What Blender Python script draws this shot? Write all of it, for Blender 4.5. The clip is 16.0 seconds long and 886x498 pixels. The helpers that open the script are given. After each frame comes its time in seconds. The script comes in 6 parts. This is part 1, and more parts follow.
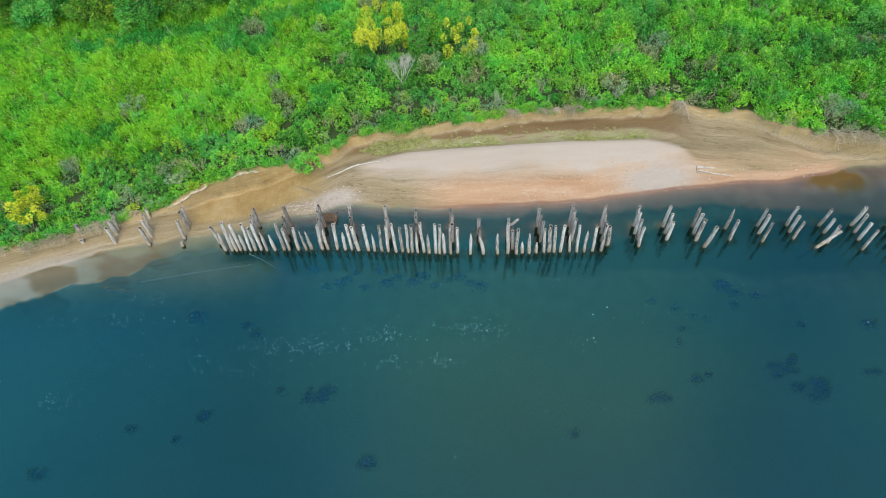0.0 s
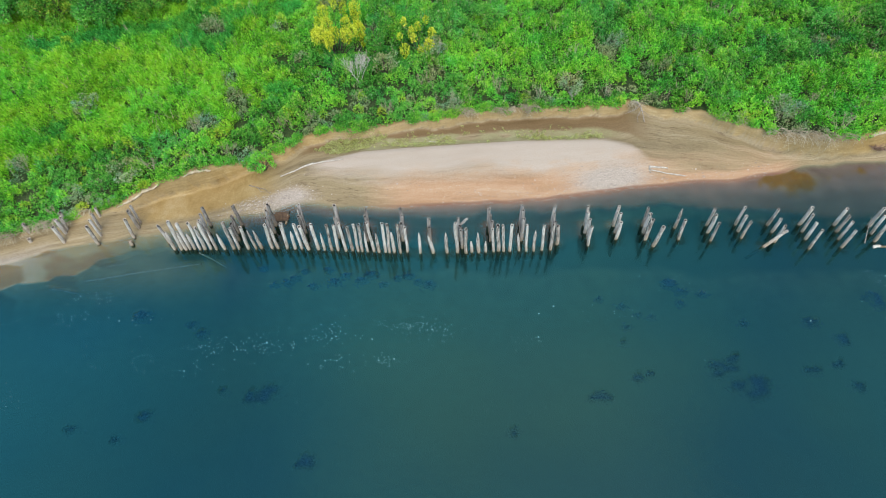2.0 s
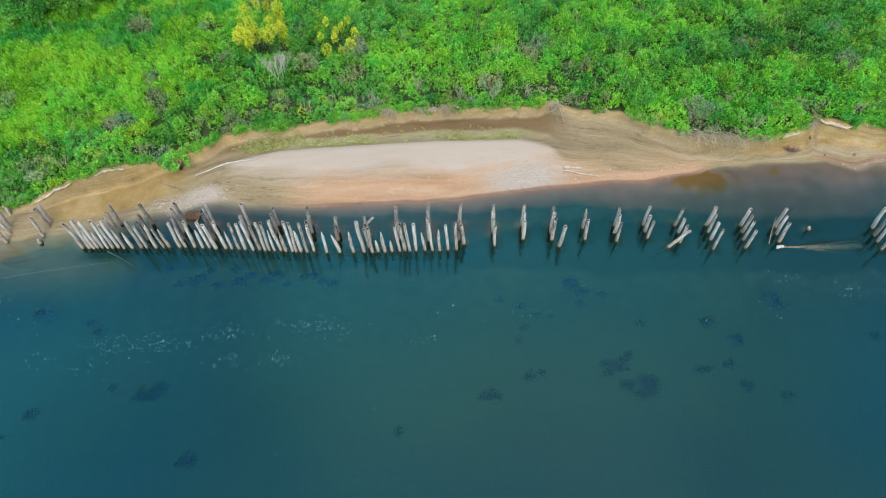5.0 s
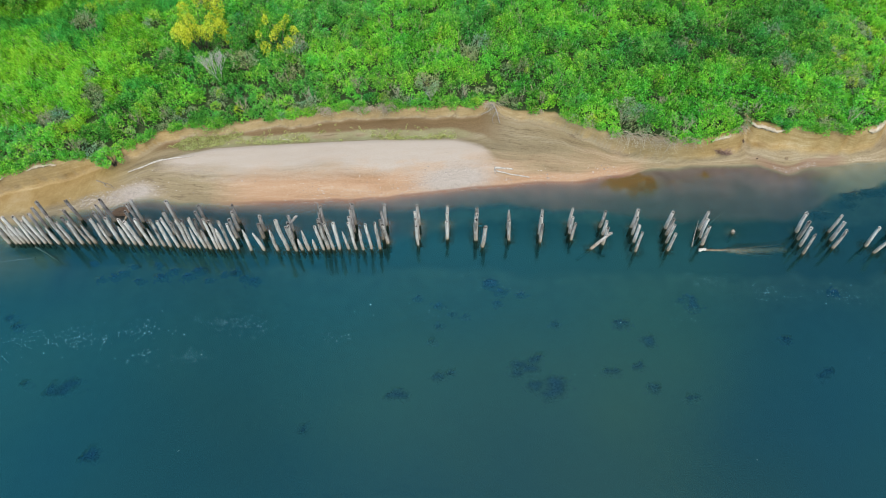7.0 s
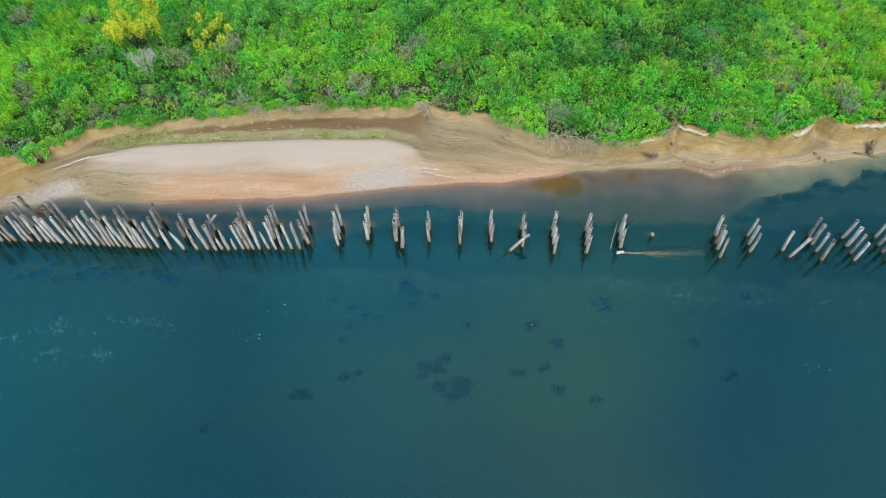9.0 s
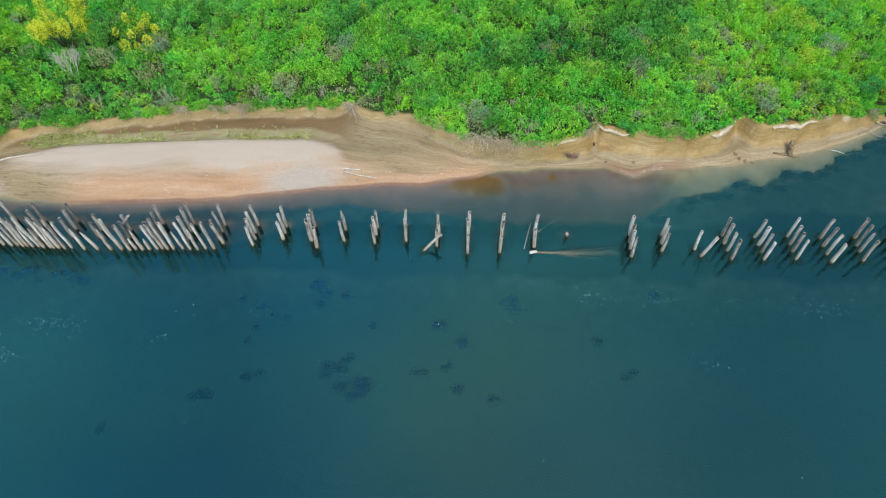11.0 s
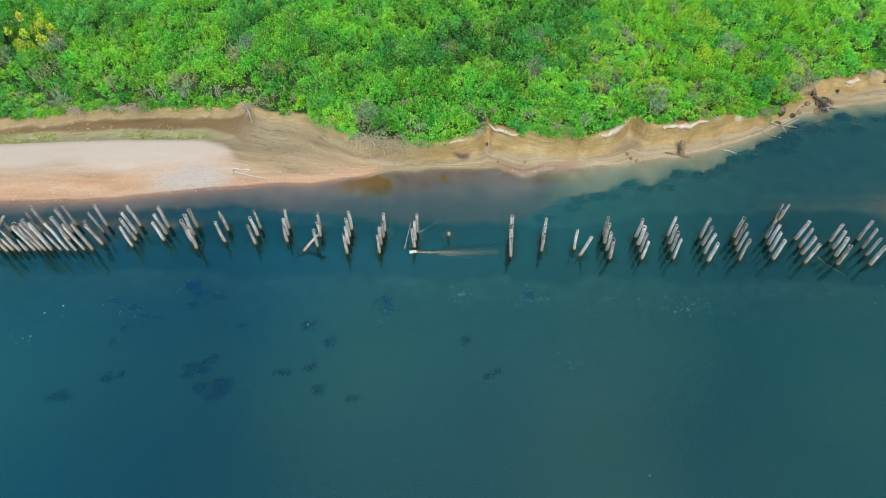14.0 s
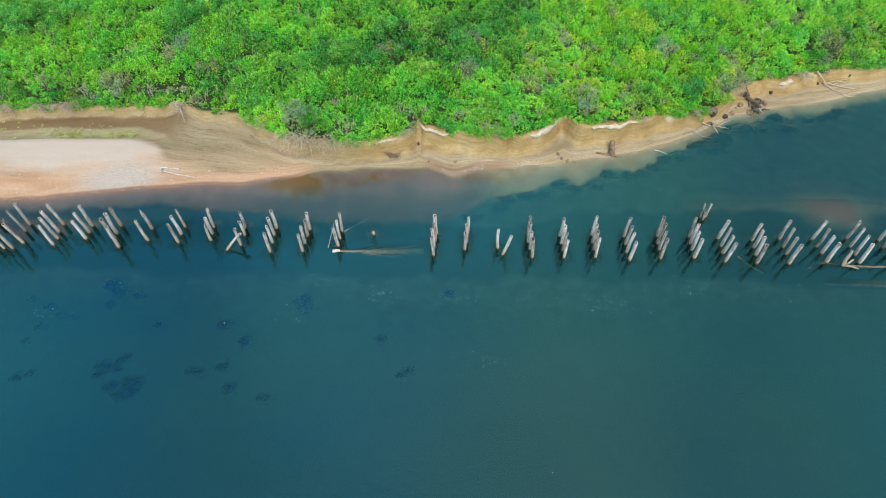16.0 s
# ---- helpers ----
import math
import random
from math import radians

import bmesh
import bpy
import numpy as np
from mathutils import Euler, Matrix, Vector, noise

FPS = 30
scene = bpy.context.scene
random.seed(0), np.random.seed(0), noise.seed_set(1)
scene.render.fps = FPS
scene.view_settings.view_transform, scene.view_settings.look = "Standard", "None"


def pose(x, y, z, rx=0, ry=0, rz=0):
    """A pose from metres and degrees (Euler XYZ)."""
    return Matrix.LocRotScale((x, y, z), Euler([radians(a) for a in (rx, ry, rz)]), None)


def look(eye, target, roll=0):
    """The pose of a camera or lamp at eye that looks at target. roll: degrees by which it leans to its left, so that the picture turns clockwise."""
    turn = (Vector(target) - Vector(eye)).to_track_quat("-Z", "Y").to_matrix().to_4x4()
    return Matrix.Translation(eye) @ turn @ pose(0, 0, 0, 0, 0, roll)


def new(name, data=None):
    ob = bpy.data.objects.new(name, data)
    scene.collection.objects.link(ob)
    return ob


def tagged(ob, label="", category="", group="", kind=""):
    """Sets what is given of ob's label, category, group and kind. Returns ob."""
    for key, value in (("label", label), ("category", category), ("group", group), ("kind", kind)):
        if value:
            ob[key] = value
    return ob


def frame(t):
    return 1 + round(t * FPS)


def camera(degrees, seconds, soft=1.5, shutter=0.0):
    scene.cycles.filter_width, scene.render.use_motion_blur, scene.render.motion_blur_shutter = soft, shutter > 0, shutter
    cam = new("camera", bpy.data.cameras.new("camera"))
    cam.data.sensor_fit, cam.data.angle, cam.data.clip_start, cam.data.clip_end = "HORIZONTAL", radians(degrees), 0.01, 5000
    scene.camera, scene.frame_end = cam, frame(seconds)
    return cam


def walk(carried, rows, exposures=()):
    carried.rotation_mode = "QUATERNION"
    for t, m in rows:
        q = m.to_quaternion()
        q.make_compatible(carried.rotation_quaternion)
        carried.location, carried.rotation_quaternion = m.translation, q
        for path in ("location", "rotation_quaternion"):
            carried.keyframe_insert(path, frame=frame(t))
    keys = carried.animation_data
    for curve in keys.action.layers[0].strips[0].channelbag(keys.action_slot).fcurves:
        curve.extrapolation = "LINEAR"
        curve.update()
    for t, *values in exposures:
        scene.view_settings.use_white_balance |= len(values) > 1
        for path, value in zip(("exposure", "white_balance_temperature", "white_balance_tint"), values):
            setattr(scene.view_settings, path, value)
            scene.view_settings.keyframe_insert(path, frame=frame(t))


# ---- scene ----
cam = camera(74.2, 16.0, 1.0)
PATH = [
    (0, (3.755, -26.112, 31.699), (3.668, -24.912, 30.102), -3.3),
    (0.5, (4.605, -26.078, 31.687), (4.519, -24.879, 30.089), -3.2),
    (1, (5.375, -26.047, 31.669), (5.293, -24.85, 30.069), -3.0),
    (1.5, (6.045, -26.034, 31.619), (5.971, -24.835, 30.019), -2.7),
    (2, (6.666, -26.073, 31.531), (6.602, -24.872, 29.934), -2.4),
    (2.5, (7.435, -26.109, 31.432), (7.374, -24.905, 29.836), -2.3),
    (3, (8.361, -26.152, 31.375), (8.297, -24.946, 29.781), -2.3),
    (5.5, (13.997, -26.159, 31.281), (13.946, -24.95, 29.689), -1.7),
    (6, (15.283, -26.146, 31.262), (15.236, -24.936, 29.67), -1.6),
    (6.5, (16.633, -26.134, 31.293), (16.585, -24.925, 29.7), -1.6),
    (7, (18.022, -26.028, 31.351), (17.96, -24.824, 29.755), -1.5),
    (7.5, (19.223, -25.945, 31.422), (19.156, -24.745, 29.823), -1.1),
    (8, (20.548, -25.864, 31.453), (20.477, -24.666, 29.853), -1.0),
    (8.5, (21.89, -25.794, 31.499), (21.827, -24.598, 29.897), -0.8),
    (9, (23.133, -25.706, 31.501), (23.085, -24.51, 29.899), -0.5),
    (11.5, (29.912, -25.627, 31.598), (29.884, -24.43, 29.996), 0.2),
    (12, (31.255, -25.626, 31.596), (31.229, -24.428, 29.995), 0.3),
    (12.5, (32.476, -25.583, 31.544), (32.455, -24.383, 29.944), 0.4),
    (13, (33.746, -25.573, 31.557), (33.729, -24.372, 29.958), 0.5),
    (13.5, (34.934, -25.552, 31.569), (34.923, -24.351, 29.97), 0.7),
    (14, (36.09, -25.525, 31.58), (36.085, -24.325, 29.98), 0.9),
    (14.5, (37.22, -25.552, 31.602), (37.223, -24.352, 30.003), 1.2),
    (15, (38.309, -25.563, 31.587), (38.322, -24.361, 29.989), 1.5),
    (15.5, (39.484, -25.643, 31.617), (39.502, -24.439, 30.02), 1.7),
    (16, (40.732, -25.672, 31.624), (40.753, -24.467, 30.028), 1.9),
]
walk(cam, [(t, look(eye, target, roll)) for t, eye, target, roll in PATH], [(0, 0.1), (9, 0.08), (13, 0.12), (16, 0.22)])

# ---- light ----
SUN_ELEV, SUN_AZ = 52.0, 175.0      # soft light through thin cloud, from behind the camera
world = bpy.data.worlds.new("sky")
scene.world = world
world.use_nodes = True
wn = world.node_tree.nodes
sky = wn.new("ShaderNodeTexSky")
sky.sky_type = "NISHITA"
sky.sun_disc = False
sky.sun_elevation, sky.sun_rotation = radians(SUN_ELEV), radians(SUN_AZ)
sky.air_density, sky.dust_density = 0.62, 1.0
wn["Background"].inputs[1].default_value = 0.33
# thin, uneven cloud over the whole sky
wl = world.node_tree.links
cloud = wn.new("ShaderNodeTexNoise")
cloud.inputs["Scale"].default_value, cloud.inputs["Detail"].default_value = 1.3, 2.0
way = wn.new("ShaderNodeTexCoord").outputs["Generated"]
wl.new(way, cloud.inputs["Vector"])
side = wn.new("ShaderNodeSeparateXYZ")
wl.new(way, side.inputs[0])
across = wn.new("ShaderNodeMath")     # the cloud is thickest straight across the river
across.operation = "MULTIPLY"
shifted = wn.new("ShaderNodeMath")
shifted.inputs[1].default_value = -0.03
wl.new(side.outputs[0], shifted.inputs[0])
wl.new(shifted.outputs[0], across.inputs[0])
wl.new(shifted.outputs[0], across.inputs[1])
bank = wn.new("ShaderNodeMath")
bank.operation = "MULTIPLY_ADD"
bank.inputs[1].default_value = -2.8
wl.new(across.outputs[0], bank.inputs[0])
overhead = wn.new("ShaderNodeMath")   # and thins out towards the zenith
overhead.operation = "POWER"
overhead.inputs[1].default_value = 7.0
wl.new(side.outputs[2], overhead.inputs[0])
thin = wn.new("ShaderNodeMath")
thin.operation = "MULTIPLY_ADD"
thin.inputs[1].default_value = -0.45
wl.new(overhead.outputs[0], thin.inputs[0])
wl.new(cloud.outputs[0], thin.inputs[2])
wl.new(thin.outputs[0], bank.inputs[2])
cover = wn.new("ShaderNodeMapRange")
cover.inputs[1].default_value, cover.inputs[2].default_value = -0.1, 0.36
cover.inputs[3].default_value, cover.inputs[4].default_value = 0.25, 0.92
wl.new(bank.outputs[0], cover.inputs[0])
veil = wn.new("ShaderNodeMix")
veil.data_type = "RGBA"
tone = wn.new("ShaderNodeMapRange")    # bluer upstream, greyer downstream
tone.inputs[1].default_value, tone.inputs[2].default_value = -0.55, 0.55
wl.new(side.outputs[0], tone.inputs[0])
hue = wn.new("ShaderNodeMix")
hue.data_type = "RGBA"
hue.inputs[6].default_value, hue.inputs[7].default_value = (1.25, 2.95, 4.4, 1), (3.15, 3.2, 2.4, 1)
wl.new(tone.outputs[0], hue.inputs[0])
high = wn.new("ShaderNodeMapRange")    # warmer grey overhead
high.inputs[1].default_value, high.inputs[2].default_value = 0.78, 0.96
wl.new(side.outputs[2], high.inputs[0])
warm = wn.new("ShaderNodeMath")
warm.operation = "MULTIPLY"
wl.new(high.outputs[0], warm.inputs[0])
wl.new(tone.outputs[0], warm.inputs[1])
hue_high = wn.new("ShaderNodeMix")
hue_high.data_type = "RGBA"
hue_high.inputs[7].default_value = (7.2, 3.3, 2.2, 1)
wl.new(warm.outputs[0], hue_high.inputs[0])
wl.new(hue.outputs[2], hue_high.inputs[6])
low = wn.new("ShaderNodeMapRange")     # brighter cloud low in the upstream sky
low.inputs[1].default_value, low.inputs[2].default_value = 0.89, 0.73
wl.new(side.outputs[2], low.inputs[0])
away = wn.new("ShaderNodeMath")
away.operation = "SUBTRACT"
away.use_clamp = True
away.inputs[0].default_value = 0.7
wl.new(tone.outputs[0], away.inputs[1])
lit = wn.new("ShaderNodeMath")
lit.operation = "MULTIPLY"
wl.new(low.outputs[0], lit.inputs[0])
wl.new(away.outputs[0], lit.inputs[1])
hue_low = wn.new("ShaderNodeMix")
hue_low.data_type = "RGBA"
hue_low.inputs[7].default_value = (2.9, 5.6, 6.4, 1)
wl.new(lit.outputs[0], hue_low.inputs[0])
wl.new(hue_high.outputs[2], hue_low.inputs[6])
wl.new(hue_low.outputs[2], veil.inputs[7])
wl.new(cover.outputs[0], veil.inputs[0])
wl.new(sky.outputs[0], veil.inputs[6])
wl.new(veil.outputs[2], wn["Background"].inputs[0])
sun = new("sun", bpy.data.lights.new("sun", "SUN"))
sun.data.energy, sun.data.angle, sun.data.color = 3.6, radians(34), (1.0, 0.95, 0.87)
sa, se = radians(SUN_AZ), radians(SUN_ELEV)
sun.matrix_world = look((0, 0, 60), (-30 * math.sin(sa) * math.cos(se), -30 * math.cos(sa) * math.cos(se), 60 - 30 * math.sin(se)))


# ---- helpers of this scene ----
rng = np.random.default_rng(7)


def ss(a, b, v):
    q = np.clip((v - a) / (b - a), 0, 1)
    return q * q * (3 - 2 * q)


def lattice(ix, iy, seed):
    v = np.sin(ix * 127.1 + iy * 311.7 + seed * 74.7) * 43758.5453
    return v - np.floor(v)


def vnoise(x, y, seed=0):
    """Smooth noise from 0 to 1."""
    x, y = np.asarray(x, float), np.asarray(y, float)
    ix, iy = np.floor(x), np.floor(y)
    fx, fy = x - ix, y - iy
    fx, fy = fx * fx * (3 - 2 * fx), fy * fy * (3 - 2 * fy)
    a = lattice(ix, iy, seed) * (1 - fx) + lattice(ix + 1, iy, seed) * fx
    b = lattice(ix, iy + 1, seed) * (1 - fx) + lattice(ix + 1, iy + 1, seed) * fx
    return a * (1 - fy) + b * fy


def fbm(x, y, seed=0, octaves=4):
    total, amp, norm = 0.0, 1.0, 0.0
    for k in range(octaves):
        total = total + amp * vnoise(x * 2 ** k, y * 2 ** k, seed + 13 * k)
        norm += amp
        amp *= 0.5
    return total / norm


def raw_mesh(name, verts, faces, material, smooth=False):
    """A mesh from arrays: verts N x 3, faces M x k of one size."""
    me = bpy.data.meshes.new(name)
    verts, faces = np.asarray(verts, np.float32), np.asarray(faces, np.int32)
    k = faces.shape[1]
    me.vertices.add(len(verts))
    me.vertices.foreach_set("co", verts.ravel())
    me.loops.add(faces.size)
    me.loops.foreach_set("vertex_index", faces.ravel())
    me.polygons.add(len(faces))
    me.polygons.foreach_set("loop_start", np.arange(len(faces), dtype=np.int32) * k)
    me.update(calc_edges=True)
    me.polygons.foreach_set("use_smooth", np.full(len(faces), smooth))
    me.materials.append(material)
    return me


def mask(me, name, values):
    a = me.attributes.new(name, "FLOAT", "POINT")
    a.data.foreach_set("value", np.asarray(values, np.float32).ravel())


def part(name, bm, material, parent=None, label="", smooth=True):
    """One bmesh as one mesh object, under a thing or a part."""
    me = bpy.data.meshes.new(name)
    for f in bm.faces:
        f.smooth = smooth
    bm.to_mesh(me)
    bm.free()
    me.materials.append(material)
    ob = new(name, me)
    ob.parent = parent
    return tagged(ob, label)


def empty(name, x, y, z, label, category, group=""):
    ob = new(name)
    ob.location = (x, y, z)
    ob.empty_display_size = 0.2
    return tagged(ob, label, category, group)


def tube(bm, pts, radii, sides=8, rough=0.0, seed=0, cap=True):
    """A bent, tapering, uneven round bar through pts."""
    r = random.Random(seed)
    pts = [Vector(p) for p in pts]
    rings, ref = [], Vector((0.31, 0.17, 0.93))
    for i, p in enumerate(pts):
        way = (pts[min(i + 1, len(pts) - 1)] - pts[max(i - 1, 0)]).normalized()
        u = way.cross(ref if abs(way.dot(ref)) < 0.95 else Vector((1, 0, 0))).normalized()
        v = way.cross(u)
        ring = []
        for k in range(sides):
            a = 2 * math.pi * k / sides
            q = radii[i] * (1 + rough * r.uniform(-1, 1))
            ring.append(bm.verts.new(p + (u * math.cos(a) + v * math.sin(a)) * q))
        rings.append(ring)
    for a, b in zip(rings, rings[1:]):
        for k in range(sides):
            bm.faces.new((a[k], a[(k + 1) % sides], b[(k + 1) % sides], b[k]))
    if cap:
        bm.faces.new(rings[0][::-1])
        bm.faces.new(rings[-1])
    return rings


def leaf_mesh(name, base, axis, side, material, tint=None):
    """Many leaf blades: base points, the axis to each tip, the half-width vectors, and the tint of the plant that each is on."""
    n = len(base)
    v = np.stack([base - side, base + axis, base + side], 1).reshape(-1, 3)
    f = np.arange(3 * n).reshape(n, 3)
    me = raw_mesh(name, v, f, material)
    mask(me, "tint", np.repeat(rng.random(n) if tint is None else tint, 3))
    return me


def unit(v):
    return v / np.maximum(np.linalg.norm(v, axis=1, keepdims=True), 1e-6)


def clump_leaves(cx, cy, cz, rad, high, per, size, r, tone=0.5):
    """Leaves over mounds: centre, ground height, radius and height of each; per leaves on a square metre of mound."""
    count = np.maximum((per * rad * rad * 3.0).astype(int), 12)
    idx = np.repeat(np.arange(len(cx)), count)
    n = len(idx)
    az = r.uniform(0, 2 * math.pi, n)
    up = r.uniform(-0.12, 1.0, n)
    flat = np.sqrt(np.clip(1 - up * up, 0, 1))
    d = np.stack([np.cos(az) * flat, np.sin(az) * flat, up], 1)
    lump = 0.72 + 0.42 * vnoise(az * 1.9 + idx * 3.7, up * 3.1 + idx * 1.3, 5)
    shell = (1 - 0.45 * r.random(n) ** 2.2) * lump
    p = np.stack([cx[idx] + d[:, 0] * rad[idx] * shell, cy[idx] + d[:, 1] * rad[idx] * shell,
                  cz[idx] + high[idx] * (0.35 + 0.65 * np.clip(d[:, 2], -0.3, 1) * shell)], 1)
    axis = unit(d + r.normal(0, 0.55, (n, 3)) + np.array([0, 0, 0.15]))
    ln = size[idx] * r.uniform(0.7, 1.6, n)
    side = unit(np.cross(axis, r.normal(0, 1, (n, 3)) + np.array([0, 0, 0.6]))) * (ln * r.uniform(0.15, 0.27, n))[:, None]
    return p, axis * ln[:, None], side, np.clip((0.45 * r.random(len(cx)) + 0.55 * tone)[idx] + r.normal(0, 0.08, n), 0, 1)


# ---- materials ----
def shader(name):
    m = bpy.data.materials.new(name)
    m.use_nodes = True
    t = m.node_tree
    t.nodes.clear()
    out = t.nodes.new("ShaderNodeOutputMaterial")
    return m, t, out


class Net:
    """Short ways to write node trees."""

    def __init__(self, tree):
        self.t = tree

    def node(self, kind):
        return self.t.nodes.new(kind)

    def put(self, sock, v):
        if isinstance(v, bpy.types.NodeSocket):
            self.t.links.new(v, sock)
        elif isinstance(v, tuple) and len(v) == 3 and sock.type == "RGBA":
            sock.default_value = (*v, 1)
        else:
            sock.default_value = v

    def noise(self, scale, detail=4.0, rough=0.55, coord=None, out=0):
        n = self.node("ShaderNodeTexNoise")
        self.put(n.inputs["Scale"], scale)
        self.put(n.inputs["Detail"], detail)
        self.put(n.inputs["Roughness"], rough)
        if coord is not None:
            self.put(n.inputs["Vector"], coord)
        return n.outputs[out]

    def ramp(self, v, *stops):
        n = self.node("ShaderNodeValToRGB")
        e = n.color_ramp.elements
        while len(e) < len(stops):
            e.new(0.5)
        for k, (pos, col) in enumerate(stops):
            e[k].position = pos
            e[k].color = (*col, 1) if isinstance(col, tuple) else (col, col, col, 1)
        self.put(n.inputs[0], v)
        return n.outputs[0]

    def mix(self, f, a, b, blend="MIX"):
        n = self.node("ShaderNodeMix")
        n.data_type, n.blend_type = "RGBA", blend
        self.put(n.inputs[0], f)
        self.put(n.inputs[6], a)
        self.put(n.inputs[7], b)
        return n.outputs[2]

    def math(self, op, a, b=0.0, c=0.0):
        n = self.node("ShaderNodeMath")
        n.operation = op
        self.put(n.inputs[0], a)
        self.put(n.inputs[1], b)
        self.put(n.inputs[2], c)
        return n.outputs[0]

    def scale(self, vec, s):
        n = self.node("ShaderNodeMapping")
        self.put(n.inputs["Vector"], vec)
        n.inputs["Scale"].default_value = s
        return n.outputs[0]

    def attr(self, name):
        n = self.node("ShaderNodeAttribute")
        n.attribute_name = name
        return n.outputs["Fac"]

    def bump(self, h, strength, dist=0.02):
        n = self.node("ShaderNodeBump")
        self.put(n.inputs["Height"], h)
        n.inputs["Strength"].default_value = strength
        n.inputs["Distance"].default_value = dist
        return n.outputs[0]

    def bsdf(self, out, color, rough=0.8, normal=None, spec=0.3):
        n = self.node("ShaderNodeBsdfPrincipled")
        self.put(n.inputs["Base Color"], color)
        self.put(n.inputs["Roughness"], rough)
        self.put(n.inputs["Specular IOR Level"], spec)
        if normal is not None:
            self.put(n.inputs["Normal"], normal)
        self.t.links.new(n.outputs[0], out.inputs[0])
        return n


def leaf_material(name, dark, mid, light, patch=0.12, warm=(0.25, 0.22, 0.03), warmth=0.06, shift=1.0):
    """Leaves: each blade of its own tint, in patches, thin enough to let light through."""
    m, t, out = shader(name)
    n = Net(t)
    geo = n.node("ShaderNodeNewGeometry")
    own = geo.outputs["Random Per Island"]
    big = n.noise(patch, 3.0, 0.6, geo.outputs["Position"])
    small = n.noise(2.1, 3.0, 0.6, geo.outputs["Position"])
    v = n.math("ADD", n.math("MULTIPLY", own, 0.75), n.math("ADD", n.math("MULTIPLY", big, 0.8), n.math("MULTIPLY", small, 1.15)))
    v = n.math("ADD", v, n.math("MULTIPLY", n.attr("tint"), 0.45))
    col = n.ramp(n.math("SUBTRACT", v, 1.145), (0.0, tuple(0.42 * c for c in dark)), (0.12, dark), (0.45, mid), (0.9, light))
    odd = n.math("GREATER_THAN", n.math("FRACT", n.math("MULTIPLY", own, 37.0)), 1 - warmth)
    col = n.mix(n.math("MULTIPLY", odd, 0.7), col, warm)
    drift = n.noise(0.42, 3.0, 0.6, geo.outputs["Position"])
    col = n.mix(n.ramp(drift, (0.5, 0.0), (0.66, 0.75 * shift)), col, (0.5, 0.95, 1.35), "MULTIPLY")
    col = n.mix(n.ramp(drift, (0.34, 0.5 * shift), (0.47, 0.0)), col, (1.35, 0.94, 0.62), "MULTIPLY")
    b = n.node("ShaderNodeBsdfPrincipled")
    n.put(b.inputs["Base Color"], col)
    n.put(b.inputs["Roughness"], 0.65)
    n.put(b.inputs["Specular IOR Level"], 0.1)
    tr = n.node("ShaderNodeBsdfTranslucent")
    n.put(tr.inputs["Color"], n.mix(0.3, col, (0.2, 0.52, 0.03)))
    ms = n.node("ShaderNodeMixShader")
    n.put(ms.inputs[0], 0.28)
    t.links.new(b.outputs[0], ms.inputs[1])
    t.links.new(tr.outputs[0], ms.inputs[2])
    t.links.new(ms.outputs[0], out.inputs[0])
    return m


BEIGE = (0.42, 0.36, 0.24)
LEAF_BRIGHT = leaf_material("bright_herb_leaf", (0.055, 0.29, 0.025), (0.155, 0.57, 0.045), (0.4, 0.78, 0.08), warm=BEIGE, warmth=0.05)
LEAF_MID = leaf_material("willow_leaf", (0.04, 0.22, 0.025), (0.14, 0.49, 0.045), (0.36, 0.72, 0.08), warm=BEIGE, warmth=0.07)
LEAF_DARK = leaf_material("alder_leaf", (0.028, 0.15, 0.026), (0.078, 0.36, 0.05), (0.22, 0.59, 0.1), warm=BEIGE, warmth=0.05)
LEAF_GREY = leaf_material("grey_willow_leaf", (0.1, 0.19, 0.06), (0.22, 0.34, 0.14), (0.39, 0.49, 0.27), warm=BEIGE, warmth=0.2)
LEAF_YELLOW = leaf_material("yellow_autumn_leaf", (0.27, 0.36, 0.012), (0.58, 0.6, 0.035), (0.86, 0.81, 0.1), warm=(0.25, 0.45, 0.03), warmth=0.15, shift=0.3)
LEAF_GOLD = leaf_material("turning_leaf", (0.12, 0.34, 0.025), (0.28, 0.52, 0.04), (0.54, 0.68, 0.09), warm=(0.5, 0.5, 0.08), warmth=0.1)
LEAF_OLD = leaf_material("olive_tree_leaf", (0.03, 0.13, 0.015), (0.09, 0.3, 0.03), (0.27, 0.5, 0.06), warm=(0.35, 0.32, 0.06), warmth=0.12)
LEAF_COOL = leaf_material("reed_grass_blade", (0.04, 0.25, 0.04), (0.09, 0.46, 0.065), (0.2, 0.6, 0.1), warmth=0.03)
LEAF_MEADOW = leaf_material("meadow_grass_blade", (0.11, 0.4, 0.025), (0.23, 0.61, 0.04), (0.43, 0.76, 0.07), patch=0.3, warm=BEIGE, warmth=0.05)
LEAF_OLIVE = leaf_material("tufted_sand_plant", (0.3, 0.32, 0.1), (0.42, 0.44, 0.17), (0.54, 0.55, 0.26), shift=0.1)


